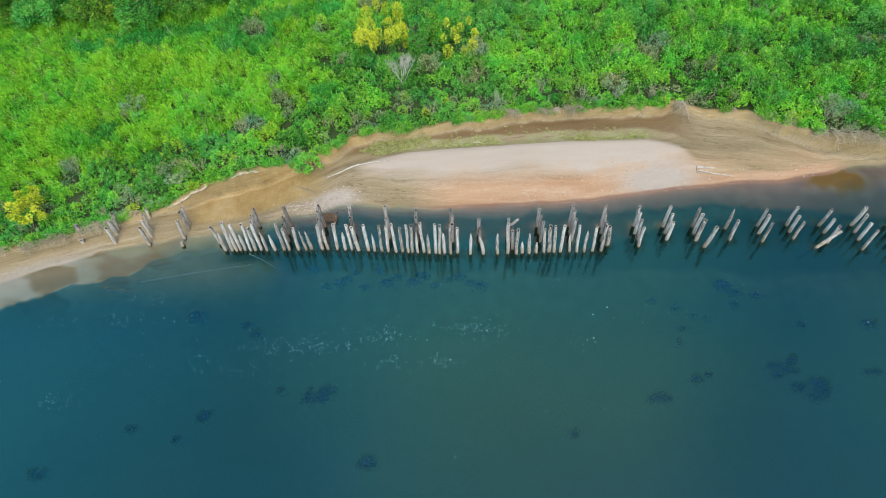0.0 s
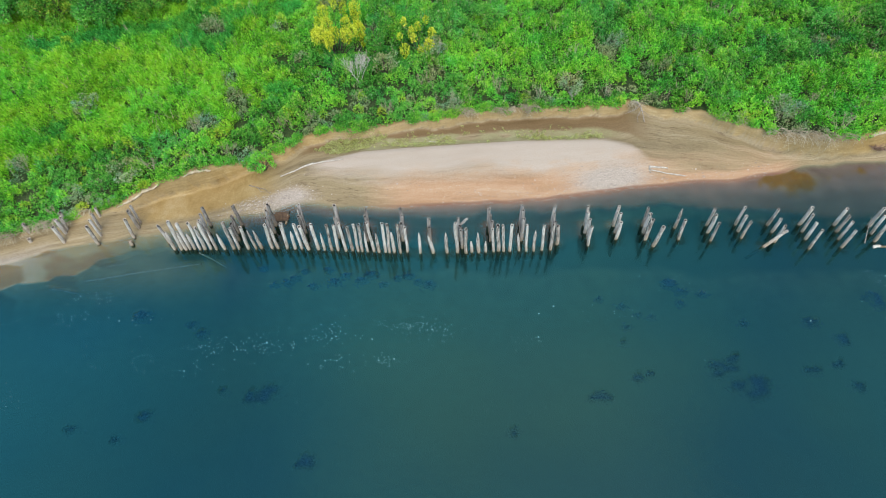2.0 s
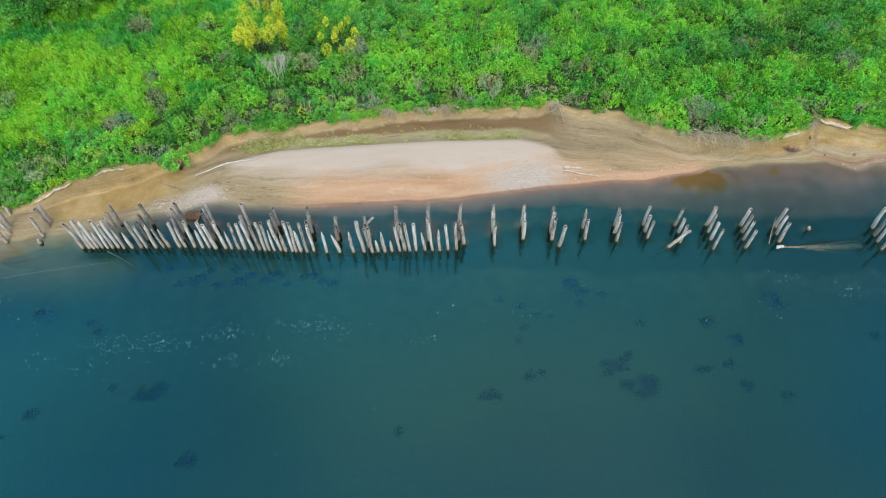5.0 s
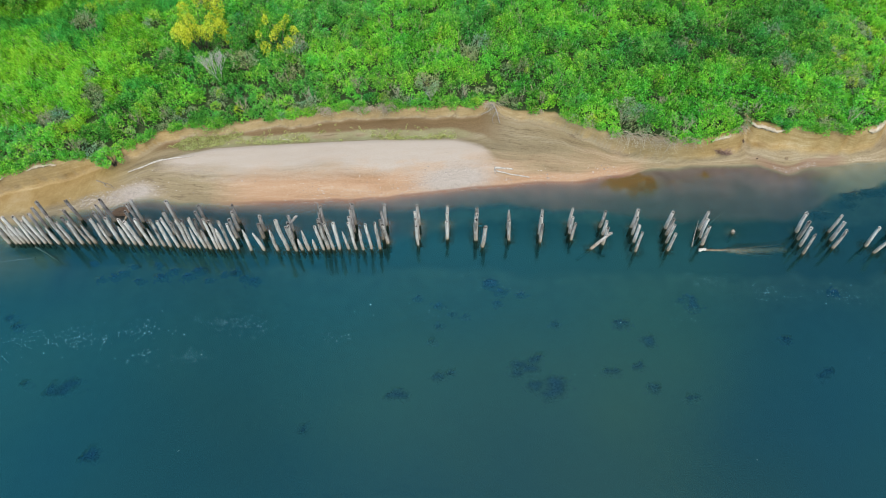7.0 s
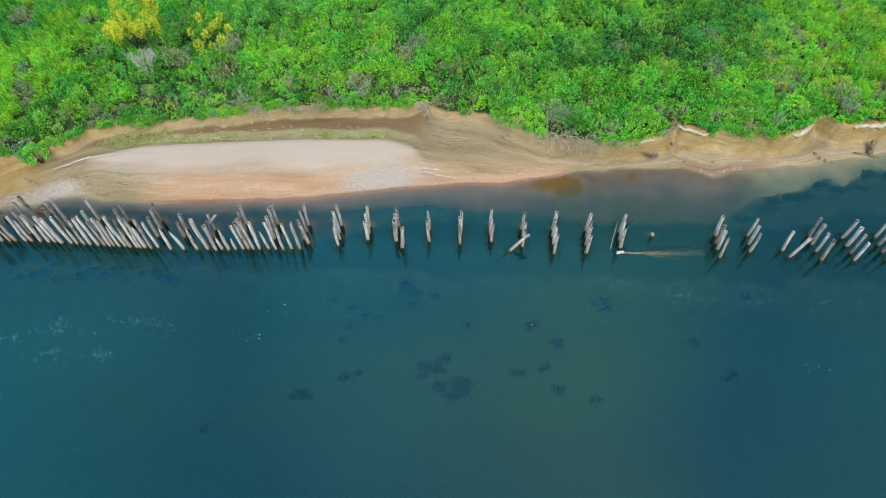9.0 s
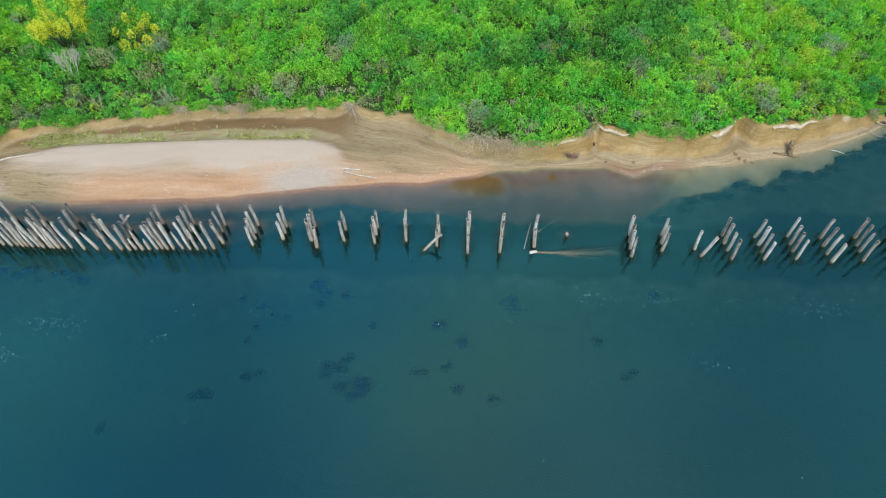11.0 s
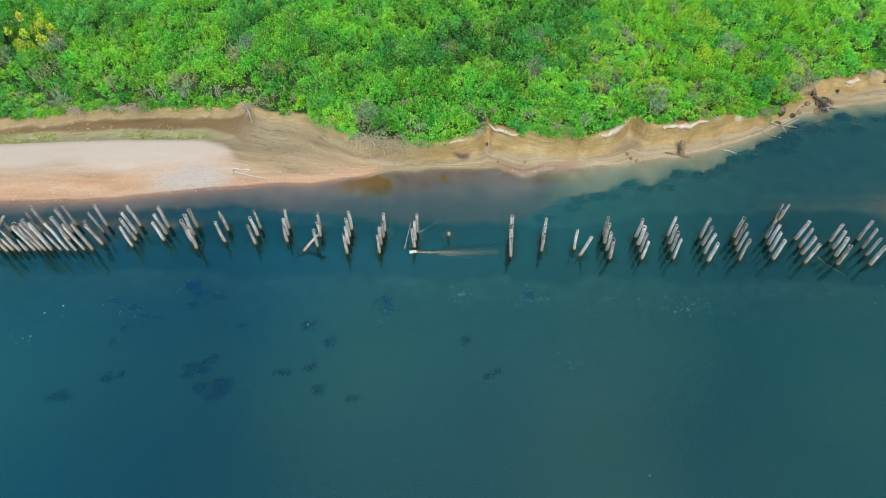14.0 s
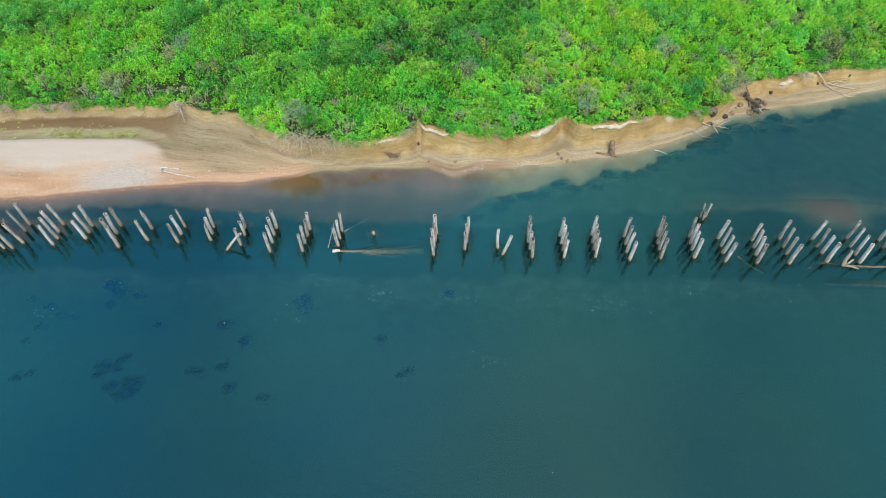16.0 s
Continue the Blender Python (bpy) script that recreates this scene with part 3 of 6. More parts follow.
def land(x, y):
    """Height of the ground or river bed, and masks for what lies on it."""
    yb, yw, ys = bank_y(x), shore_y(x), shelf_y(x)
    ys = np.minimum(ys, yw - 0.35)
    d = y - yw
    bar = ss(-9, -5, x) * (1 - ss(29, 33, x))
    back = bar_back(x)
    flat = ss(-19, -16, x) * (1 - ss(-11, -8, x))
    face = 0.45 + 1.15 * ss(34, 39, x) + 0.4 * ss(62, 66, x)
    foot = np.maximum(yb - face, yw + 0.12)
    beach = bar * (0.42 * ss(-0.1, 2.0, d) + 0.2 * ss(0.8, 3.5, d) - 0.3 * ss(back - 0.5, back + 0.8, y) * (1 - ss(18, 22, x))) + (1 - bar) * (0.06 + (0.3 - 0.26 * flat) * ss(0, 1.3, d))
    beach = beach + 0.016 * (fbm(x * 0.5, y * 2.2, 31) - 0.5)
    u = (y - foot) / np.maximum(yb - foot, 0.15)
    apron = ss(33, 38, x)
    rise = (1 - apron) * ss(0, 1, u) ** 0.8 + apron * (0.22 * ss(0, 0.7, u) + 0.78 * ss(0.64, 0.98, u + 0.35 * (fbm(x * 1.1, x * 0 + 2.2, 57) - 0.5)))
    rise = np.clip(rise + apron * (0.03 * np.sin(26 * rise + 5 * fbm(x * 0.5, y * 0.2, 59)) + 0.16 * (np.abs(fbm(x * 1.7, y * 0.5, 58, 3) - 0.5) - 0.12)) * 4 * rise * (1 - rise), 0, 1)
    z = beach + (bank_top(x) - beach) * rise
    inland = np.maximum(y - yb, 0)
    z = z + rise * (0.35 * (fbm(x * 0.3, y * 0.3, 41) - 0.5) + np.minimum(inland * 0.035, 3.0) + (1.9 - bank_top(x)) * ss(0, 5, inland))
    ledge = (fbm(x * 1.3, y * 1.3, 51) - 0.5) * 0.35 * rise * (1 - ss(0.0, 0.6, inland))
    z = z + ledge
    out = -d
    under = -0.02 - (0.2 - 0.1 * (1 - ss(-18, -15, x)) + 0.16 * ss(26, 31, x) * (1 - ss(43, 47, x))) * ss(0, 1, out / np.maximum(yw - ys, 0.3)) - 2.1 * ss(0, 1.7 - 1.45 * (1 - ss(-17, -13, x)) + 1.6 * ss(28, 32, x) * (1 - ss(40, 44, x)), ys - y) - (0.12 - 0.06 * (1 - ss(-18, -15, x))) * (fbm(x * 0.6, y * 0.6, 61) - 0.5) * ss(0, 1, out)
    shoal = 0.55 * np.exp(-((x - 71.0) / 6.0) ** 2 - ((y - 1.8) / 3.2) ** 2) + 0.4 * np.exp(-((x - 69.3) / 2.5) ** 4 - ((y - 3.1) / 2.2) ** 4)
    sill = ss(53, 60, x) * ss(-3.5, 0.5, y) * (1 - ss(2.5, 8.0, y))
    under = under + sill * np.maximum(-0.62 - under, 0)
    under = np.maximum(under, -0.95 + 0.56 * (1 - ss(-14, -4, x)) * ss(-11, -4, y) - 1.8 * (1 - ss(-14, -3.5, y)))
    under = under + shoal * np.minimum(0.55, -0.24 - under)
    z = np.where(d > 0, z, under)
    masks = {
        "strand": np.clip(d / np.maximum(yb - yw, 0.8), -1.5, 2.5) + 0.05 * (fbm(x * 0.25, y * 0.3, 37) - 0.5),
        "dry": bar * ss(0.3, 4.8, d + 0.9 * ss(8, 16, x) + (fbm(x * 0.35, y * 1.1, 33) - 0.5) * 1.2) * (1 - ss(back - 0.1 - 0.7 * ss(13, 19, x), back + 0.15 + 0.5 * ss(13, 19, x), y)) * ss(-6.5, -3.0, x) * (1 - ss(18.6, 22.2, x + 1.2 * (fbm(x * 0.8, y * 0.8, 39) - 0.5))),
        "orange": bar * (1 - ss(1.5, 4.6, d)) * ss(-3, 4, x) * 0.85 * (1 - 0.55 * ss(18, 23, x) * ss(0.5, 1.2, d)) * (d > -0.1),
        "stone": bar * np.clip(np.exp(-((x - 17.5) / 3.0) ** 2 - ((d - 1.0) / 1.2) ** 2) * 1.1 + 1.5 * np.exp(-((x + 7.2) / 2.7) ** 2 - ((d - 0.6) / 0.8) ** 2), 0, 1),
        "red": bar * ss(-4, 6, x) * ss(-2.4, -0.2, d) * (1 - ss(0.1, 0.4, d)) * 0.85 + np.exp(-((x - 69.3) / 2.6) ** 4 - ((y - 3.1) / 2.3) ** 4) * ss(0.2, 0.45, fbm(x * 0.8, y * 0.8, 49)) + 0.55 * ss(-0.3, 0.05, d) * (1 - ss(0.45, 0.8, d + 0.4 * (fbm(x * 0.9, y * 0.9, 53) - 0.5))) * ss(38, 41, x) * (1 - ss(45, 48, x)),
        "silt": 0.36 * (d < 0) * ss(41, 45, x) * (1 - ss(66, 70, x)) + (1 - ss(-25, -19, x)) * (1 - ss(-0.1, 1.3, d + 0.5 * (fbm(x * 0.3, y, 35) - 0.5))) ,
        "mauve": (d < 0) * ss(-11, -8, x) * (1 - ss(42, 47, x)) * ss(-0.3, 0.6, -d) * 0.9 * (1 - 0.9 * np.exp(-((x - 30.4) / 1.9) ** 2 - ((y - 4.0) / 1.0) ** 2)),
        "algae": bar * ss(back + 0.0, back + 0.25, y) * (1 - ss(back + 1.1, back + 1.9, y)) * ss(-3, 1, x) * (1 - ss(17, 20, x)) * ss(0.3, 0.58, fbm(x * 0.55, y * 1.3, 43)),
        "pale": (d > 0) * np.clip(0.8 * lips(x) * np.exp(-((y - yb + 0.22) / 0.17) ** 2)
                                  + 0.3 * np.exp(-((d - 0.16) / 0.25) ** 2) * ss(44, 47, x) * (0.7 + 0.6 * vnoise(x * 0.5, x * 0, 68)), 0, 1),
        "cliff": np.exp(-((x + 12.0) / 5.0) ** 4) * ss(0.4, 1.7, d) * (1 - ss(0.02, 0.2, rise)) + ss(0.04, 0.3, rise) * (d > 0) * (0.6 + 0.4 * np.maximum(ss(33, 39, x), np.exp(-((x + 7.5) / 3.6) ** 4))),
        # belt of bed along the rows that takes the painted shade
        "post_shade": 0.95 * ss(0.2, 0.5, -z) * ss(-4.2, -2.7, y + 1.5 * (fbm(x * 0.5, y * 0.5, 69) - 0.5)) * ss(-15, -12, x) * (1 - ss(-1.8 + 2.1 * ss(12, 20, x) + 1.6 * ss(45, 52, x), -0.4 + 2.0 * ss(12, 20, x) + 1.8 * ss(45, 52, x), y + 1.2 * (fbm(x * 0.6, y * 0.6, 65) - 0.5))),
        "brown": 0.85 * (d < -0.02) * ss(0.2, 0.75, np.exp(-((x - 30.9) / 1.7) ** 2 - ((y - 3.9) / 1.15) ** 2) + 0.55 * np.exp(-((x - 28.6) / 1.3) ** 2 - ((y - 3.8) / 0.7) ** 2) + 0.55 * np.exp(-((x - 36.0) / 1.6) ** 2 - ((y - 4.9) / 0.5) ** 2) + 0.9 * (fbm(x * 2.2, y * 1.2, 67) - 0.5)),
        "mud": 0.9 * (d < -0.05) * (1 - ss(-18.5, -15, x)) * ss(-28, -25, x) * ss(0.36, 0.56, fbm(x * 0.5, y * 0.9, 45)) + bar * ss(back + 1.0, back + 1.7, y) * (1 - ss(0.02, 0.12, rise)) * ss(-7, -4, x) * (1 - ss(18, 23, x)),
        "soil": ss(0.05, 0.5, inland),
        "bed": ss(0.25, 0.65, -z) * (1 - 0.85 * ss(-1.6, -0.6, y) * ss(-10, -7, x) * (1 - ss(12, 20, x))) * (1 - 0.9 * (1 - ss(-10, -4, x)) * ss(-10, -6, y)),
    }
    return z, masks


def steps(*pieces):
    return np.concatenate([np.arange(a, b, s) for a, b, s in pieces])


def sheet(xs, ys):
    gx, gy = np.meshgrid(xs, ys)
    nx, ny = len(xs), len(ys)
    i = np.arange(nx * ny).reshape(ny, nx)
    f = np.stack([i[:-1, :-1], i[:-1, 1:], i[1:, 1:], i[1:, :-1]], -1).reshape(-1, 4)
    return gx.ravel(), gy.ravel(), f


# ground, one sheet out to the horizon
gx, gy, gf = sheet(steps((-900, -90, 90), (-90, -46, 4), (-46, 92, 0.24), (92, 140, 4), (140, 950, 90)),
                   steps((-700, -60, 80), (-60, -20, 4), (-20, -7, 0.8), (-7, 19, 0.11), (19, 34, 0.8), (34, 80, 6), (80, 900, 90)))
gz, gm = land(gx, gy)
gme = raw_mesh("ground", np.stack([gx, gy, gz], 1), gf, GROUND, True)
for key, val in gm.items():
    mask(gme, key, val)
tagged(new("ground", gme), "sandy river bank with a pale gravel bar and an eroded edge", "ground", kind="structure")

# ---- timber posts ----
PILE_COUNT = [0]
PILE_FEET = []


def timber_pile(x, y, h, lean=0.0, r=0.118, tip="hollow", grey=False, label="", lean_y=0.0):
    """An old round pile, worn by water: hollow-rotted or worn to a point at its head."""
    PILE_COUNT[0] += 1
    seed = PILE_COUNT[0]
    PILE_FEET.append((x, y))
    q = random.Random(seed)
    bm = bmesh.new()
    sides, foot = 11, -2.5
    bend = q.uniform(-0.03, 0.03)
    phase = [q.uniform(0, 6.28) for _ in range(3)]
    flutes = [1 + q.uniform(-0.14, 0.14) for _ in range(sides)]
    r *= q.uniform(0.8, 1.06)
    tip_len = q.uniform(0.35, 0.8) if tip == "worn" else 0.0
    levels = [foot, -0.3, 0.02, 0.12, 0.35] + [h * k for k in (0.35, 0.55, 0.75, 0.9)] + [h - 0.04, h]
    levels = sorted(set(round(v, 3) for v in levels if v <= h))
    rings = []

    def at(z):
        return x + lean * z / max(h, 0.3) + bend * math.sin(2.2 * z), y + lean_y * z / max(h, 0.3) + bend * math.cos(1.7 * z)

    for z in levels:
        cx, cy = at(z)
        rz = r * (1.06 - 0.1 * z / max(h, 1.0))
        if 0.0 < z < 0.3:
            rz *= 0.95
        if tip_len and z > h - tip_len:
            rz *= 1 - 0.72 * (z - h + tip_len) / tip_len
        ring = []
        for k in range(sides):
            a = 2 * math.pi * k / sides
            ru = rz * flutes[k] * (1 + 0.05 * math.sin(2 * a + phase[0] + z) + q.uniform(-0.05, 0.05))
            zz = z
            if z == levels[-1]:
                zz += q.uniform(-0.13, 0.06) if tip != "worn" else q.uniform(-0.12, 0.08)
            ring.append(bm.verts.new((cx + ru * math.cos(a), cy + ru * math.sin(a), zz)))
        rings.append(ring)
    for a, b in zip(rings, rings[1:]):
        for k in range(sides):
            bm.faces.new((a[k], a[(k + 1) % sides], b[(k + 1) % sides], b[k]))
    cx, cy = at(h)
    core = None
    if tip == "hollow":
        inner, deep = [], []
        for k in range(sides):
            v = rings[-1][k].co
            off = Vector((cx, cy, v.z)) - v
            w = q.uniform(0.2, 0.34)
            inner.append(bm.verts.new(v + off * w + Vector((0, 0, -0.005))))
            deep.append(bm.verts.new(v + off * (w + 0.04) + Vector((0, 0, -0.12))))
        for k in range(sides):
            j = (k + 1) % sides
            bm.faces.new((rings[-1][k], rings[-1][j], inner[j], inner[k]))
            bm.faces.new((inner[k], inner[j], deep[j], deep[k]))
        core = [v.co.copy() for v in deep]
        bm.faces.new(deep)
    else:
        bm.faces.new(rings[-1])
    bm.faces.new(rings[0][::-1])
    moved = Vector((x, y, 0))
    for v in bm.verts:
        v.co -= moved
    words = {"hollow": "weathered timber post, hollow rotted head", "worn": "bleached timber post worn to a point", "cut": "short timber post stump"}[tip]
    ob = part("timber_post", bm, PILE_GREY if grey else PILE_WOOD, None, label or words + (" by the bank" if x < -15 else " in the river"))
    ob.location = moved
    tagged(ob, "", "post", "rows of old wharf posts")
    if core:
        cm = bmesh.new()
        mid = cm.verts.new(sum(core, Vector()) / len(core) + Vector((0, 0, -0.01)) - moved)
        rim = [cm.verts.new(c + Vector((0, 0, 0.085)) - moved) for c in core]
        for k in range(len(rim)):
            cm.faces.new((rim[k], rim[(k + 1) % len(rim)], mid))
        part("rotten_core", cm, ROT, ob, "dark rotted heartwood")
    return ob


def bent(*piles, grey=False, r=0.118):
    """One cross row of piles: x, y, height, lean."""
    for x, y, h, lean in piles:
        timber_pile(x, y, h, lean, r, "hollow", grey)


def front(*piles):
    """Fender piles of the outer row: x, height, lean; y follows the row."""
    for x, h, lean in piles:
        y = -2.42 - 0.28 * math.exp(-((x - 4.5) / 5.5) ** 2) + 0.12 * math.exp(-((x + 6) / 2.5) ** 2)
        timber_pile(x, y, h, lean, 0.112, "worn" if h < 2.2 else "hollow")


# bents by the bank
bent((-23.26, -1.31, 1.45, 0.02), (-23.06, -2.02, 0.71, 0.1))
bent((-21.0, -0.34, 1.55, 0.0), (-20.89, -0.96, 1.74, 0.3), (-20.86, -1.26, 1.81, 0.09), (-20.79, -1.92, 1.88, 0.2))
bent((-19.0, 0.23, 1.3, 0.13), (-18.53, -0.81, 1.91, 0.09), (-18.4, -1.31, 1.86, 0.0), (-18.37, -2.01, 2.0, 0.15))
bent((-16.03, -0.14, 1.96, 0.08), (-15.98, -0.6, 1.97, 0.06), (-16.06, -1.42, 2.04, 0.2))
timber_pile(-16.0, -2.01, 0.42, 0.0, 0.14, "cut")
# close-set outer row
timber_pile(-13.44, -1.91, 1.98, 0.03, 0.118, "hollow", True)
front((-12.9, 1.93, 0.08), (-12.43, 3.04, 0.22), (-12.11, 1.87, 0.03), (-11.85, 2.81, 0.1), (-11.53, 1.81, 0.1), (-11.14, 2.87, 0.16), (-10.82, 2.46, 0.2), (-10.42, 2.87, 0.12), (-10.03, 1.99, 0.06))
front((-9.45, 1.69, -0.04), (-8.82, 2.86, 0.1), (-8.47, 2.28, 0.04), (-7.82, 2.33, 0.06), (-7.32, 1.98, -0.08), (-6.92, 1.92, -0.08), (-6.18, 2.5, 0.06), (-5.79, 2.09, -0.05), (-5.17, 2.73, 0.18))
front((-4.63, 1.85, 0.09), (-4.16, 2.67, 0.0), (-3.7, 2.5, -0.15), (-3.03, 2.73, 0.01), (-2.61, 1.85, 0.05), (-2.1, 2.72, 0.06), (-1.68, 2.67, 0.11), (-1.13, 2.95, -0.07), (-0.7, 2.55, 0.01))
front((-0.29, 2.89, 0.03), (-0.03, 2.89, 0.12), (0.34, 2.09, 0.0), (0.76, 3.12, -0.1), (1.11, 2.0, -0.03), (1.55, 3.06, 0.06), (1.82, 3.0, 0.1), (2.14, 2.19, -0.03), (2.56, 3.0, 0.0), (3.01, 2.72, 0.04))
front((3.88, 2.17, 0.03), (4.76, 1.9, -0.26), (5.7, 2.15, -0.1), (6.38, 3.16, -0.13), (6.95, 2.54, -0.06), (7.36, 1.24, -0.09), (7.81, 2.07, -0.13), (8.27, 1.12, -0.03), (8.79, 2.47, -0.18), (9.13, 2.81, -0.17))
front((9.47, 2.75, -0.2), (9.88, 2.81, -0.03), (10.49, 1.89, -0.2), (10.98, 2.75, -0.19), (11.46, 2.12, -0.08), (12.02, 2.63, -0.12), (12.58, 2.74, -0.07))
timber_pile(13.07, -2.0, 2.04, -0.17)
# cross rows behind the outer row
bent((-10.96, -0.35, 2.0, 0.02), (-10.88, -1.0, 2.06, 0.0), (-10.75, -1.65, 2.25, 0.05), grey=True)
bent((-8.74, -0.35, 2.17, 0.0), (-8.81, -1.0, 1.88, 0.03), (-8.64, -1.65, 1.89, 0.0), grey=True)
bent((-6.33, -0.35, 2.27, 0.0), (-6.3, -1.0, 2.45, 0.04), (-6.2, -1.65, 2.47, 0.0), grey=True)
bent((-4.3, -0.35, 2.27, 0.02), (-4.12, -1.0, 2.61, 0.0), (-3.98, -1.65, 2.58, -0.03), grey=True)
bent((-1.87, -0.35, 2.2, 0.0), (-1.7, -1.4, 2.21, 0.04), grey=True)
bent((0.19, -0.35, 1.79, 0.0), (0.24, -1.0, 1.91, 0.0), (0.27, -1.65, 1.87, 0.02), grey=True)
bent((2.52, -0.35, 1.89, 0.0), (2.65, -1.0, 1.9, 0.02), (2.66, -1.65, 1.92, 0.0), grey=True)
bent((4.45, -1.0, 1.54, 0.0), (4.52, -1.65, 1.51, 0.0), grey=True)
bent((6.43, -1.0, 1.66, 0.0), (6.56, -1.65, 1.62, -0.02), (6.7, -2.3, 2.07, -0.09), grey=True)
bent((8.48, -0.35, 1.87, 0.0), (8.57, -1.0, 1.94, -0.04), (8.62, -1.65, 2.08, 0.0), grey=True)
bent((10.68, -0.35, 2.15, 0.0), (10.68, -1.0, 2.39, 0.0), (10.69, -1.65, 2.37, 0.0), grey=True)
bent((12.83, -0.35, 2.08, 0.0), (12.77, -1.0, 2.15, 0.0), (12.72, -1.65, 2.13, 0.02), grey=True)
bent((15.1, -0.35, 2.13, -0.05), (15.05, -1.0, 2.2, -0.1), (15.16, -1.5, 2.1, -0.18), (15.13, -2.05, 1.98, -0.06))
bent((17.06, -0.35, 2.05, 0.0), (17.07, -1.0, 2.12, 0.0), (17.07, -1.55, 1.92, -0.02))
bent((19.05, -0.35, 1.86, -0.03), (18.98, -1.0, 2.04, 0.0), (19.02, -1.55, 2.14, -0.05), (19.43, -2.14, 2.16, 0.17))
timber_pile(21.2, -0.55, 2.0, -0.05, 0.115, "worn")
bent((21.24, -1.53, 2.03, -0.12))
bent((23.39, -0.35, 1.82, 0.0), (23.32, -1.0, 1.95, -0.03), (23.32, -1.69, 1.97, -0.06))
bent((25.36, -0.25, 1.86, 0.02), (25.38, -0.85, 1.67, -0.03), (25.43, -1.41, 1.65, 0.04))
bent((27.5, -0.34, 1.72, 0.07), (27.6, -0.95, 1.5, 0.0), (27.51, -1.76, 1.74, 0.02))
timber_pile(26.67, -2.15, 1.35, 1.15, 0.118, "hollow", False, "bleached timber post leaning over against its neighbours", 0.3)
bent((29.66, -0.3, 1.89, 0.03), (29.61, -0.9, 1.84, -0.07), (29.61, -1.55, 1.8, -0.03), (29.6, -2.29, 1.95, -0.02))
bent((31.95, -0.32, 1.75, 0.03), (31.9, -0.9, 1.68, 0.06), (31.79, -1.54, 1.85, 0.01), (31.73, -2.21, 1.83, 0.02))
bent((34.18, -0.43, 1.89, 0.04), (34.12, -1.05, 1.84, -0.06), (34.08, -1.69, 1.91, -0.13))
# beyond the gap
bent((40.7, -0.45, 1.88, -0.18), (40.62, -1.1, 1.85, -0.12), (40.55, -1.66, 1.96, -0.16), (40.52, -2.33, 1.97, -0.15))
bent((42.83, -0.48, 1.82, 0.0), (42.73, -1.16, 1.89, -0.06), (42.62, -1.83, 1.91, -0.04))
timber_pile(44.86, -1.58, 1.92, -0.15)
timber_pile(45.18, -2.15, 2.04, 0.38, 0.118, "hollow", False, "weathered timber post leaning to one side in the river")
bent((47.0, -0.35, 1.87, -0.08), (46.98, -1.0, 2.0, -0.12), (47.05, -1.66, 1.95, -0.12), (47.14, -2.34, 2.06, -0.2))
bent((49.21, -0.48, 1.94, -0.01), (49.26, -1.14, 2.0, -0.08), (49.27, -1.74, 1.96, -0.06), (49.27, -2.33, 1.88, -0.05))
bent((51.43, -0.35, 1.95, -0.05), (51.41, -1.0, 1.95, -0.12), (51.4, -1.6, 2.0, -0.14), (51.42, -2.24, 2.07, -0.16))
bent((53.66, -0.39, 1.94, -0.03), (53.66, -1.05, 1.9, -0.02), (53.61, -1.74, 1.97, -0.02), (53.66, -2.42, 1.92, -0.04))
bent((56.0, -0.3, 2.0, -0.13), (55.9, -0.95, 2.1, -0.1), (55.87, -1.5, 1.93, -0.08), (55.82, -2.23, 2.08, -0.17))
bent((58.22, -0.33, 2.0, -0.2), (58.17, -0.92, 2.02, -0.16), (58.16, -1.45, 1.97, -0.19), (58.1, -2.13, 2.04, -0.14))
bent((60.23, -0.38, 1.86, 0.02), (60.24, -1.07, 1.91, -0.05), (60.19, -1.68, 1.88, 0.0), (60.13, -2.41, 2.04, -0.05))
bent((62.55, -0.47, 1.72, -0.05), (62.47, -1.2, 1.95, -0.2), (62.42, -1.8, 1.98, -0.25), (62.28, -2.48, 2.05, -0.23))
bent((64.52, -0.32, 1.95, -0.13), (64.54, -1.06, 2.0, -0.2), (64.53, -1.68, 1.83, -0.1), (64.46, -2.41, 1.94, -0.08))
bent((66.83, -0.32, 1.91, 0.0), (66.93, -1.0, 2.0, -0.2), (67.0, -1.55, 1.85, -0.11), (67.08, -2.25, 2.0, -0.16))
bent((69.25, -0.25, 1.9, -0.1), (69.22, -0.95, 1.98, -0.16), (69.28, -1.6, 1.98, -0.2), (69.3, -2.3, 2.08, -0.3))
bent((71.5, -0.3, 1.9, -0.1), (71.5, -0.98, 1.92, -0.16), (71.55, -1.62, 1.95, -0.14), (71.5, -2.35, 2.0, -0.2))
# small cluster behind the far rows, and the stub in the gap
for cx, cy, ch, cl in ((59.46, 1.45, 1.5, -0.2), (59.58, 1.22, 1.0, -0.15), (59.86, 1.56, 1.34, -0.03)):
    timber_pile(cx, cy, ch, cl, 0.085, "hollow", True, "thin post in a small leaning cluster behind the rows")
timber_pile(36.38, -0.66, 0.26, 0.0, 0.12, "cut", False, "short post stub just breaking the water")


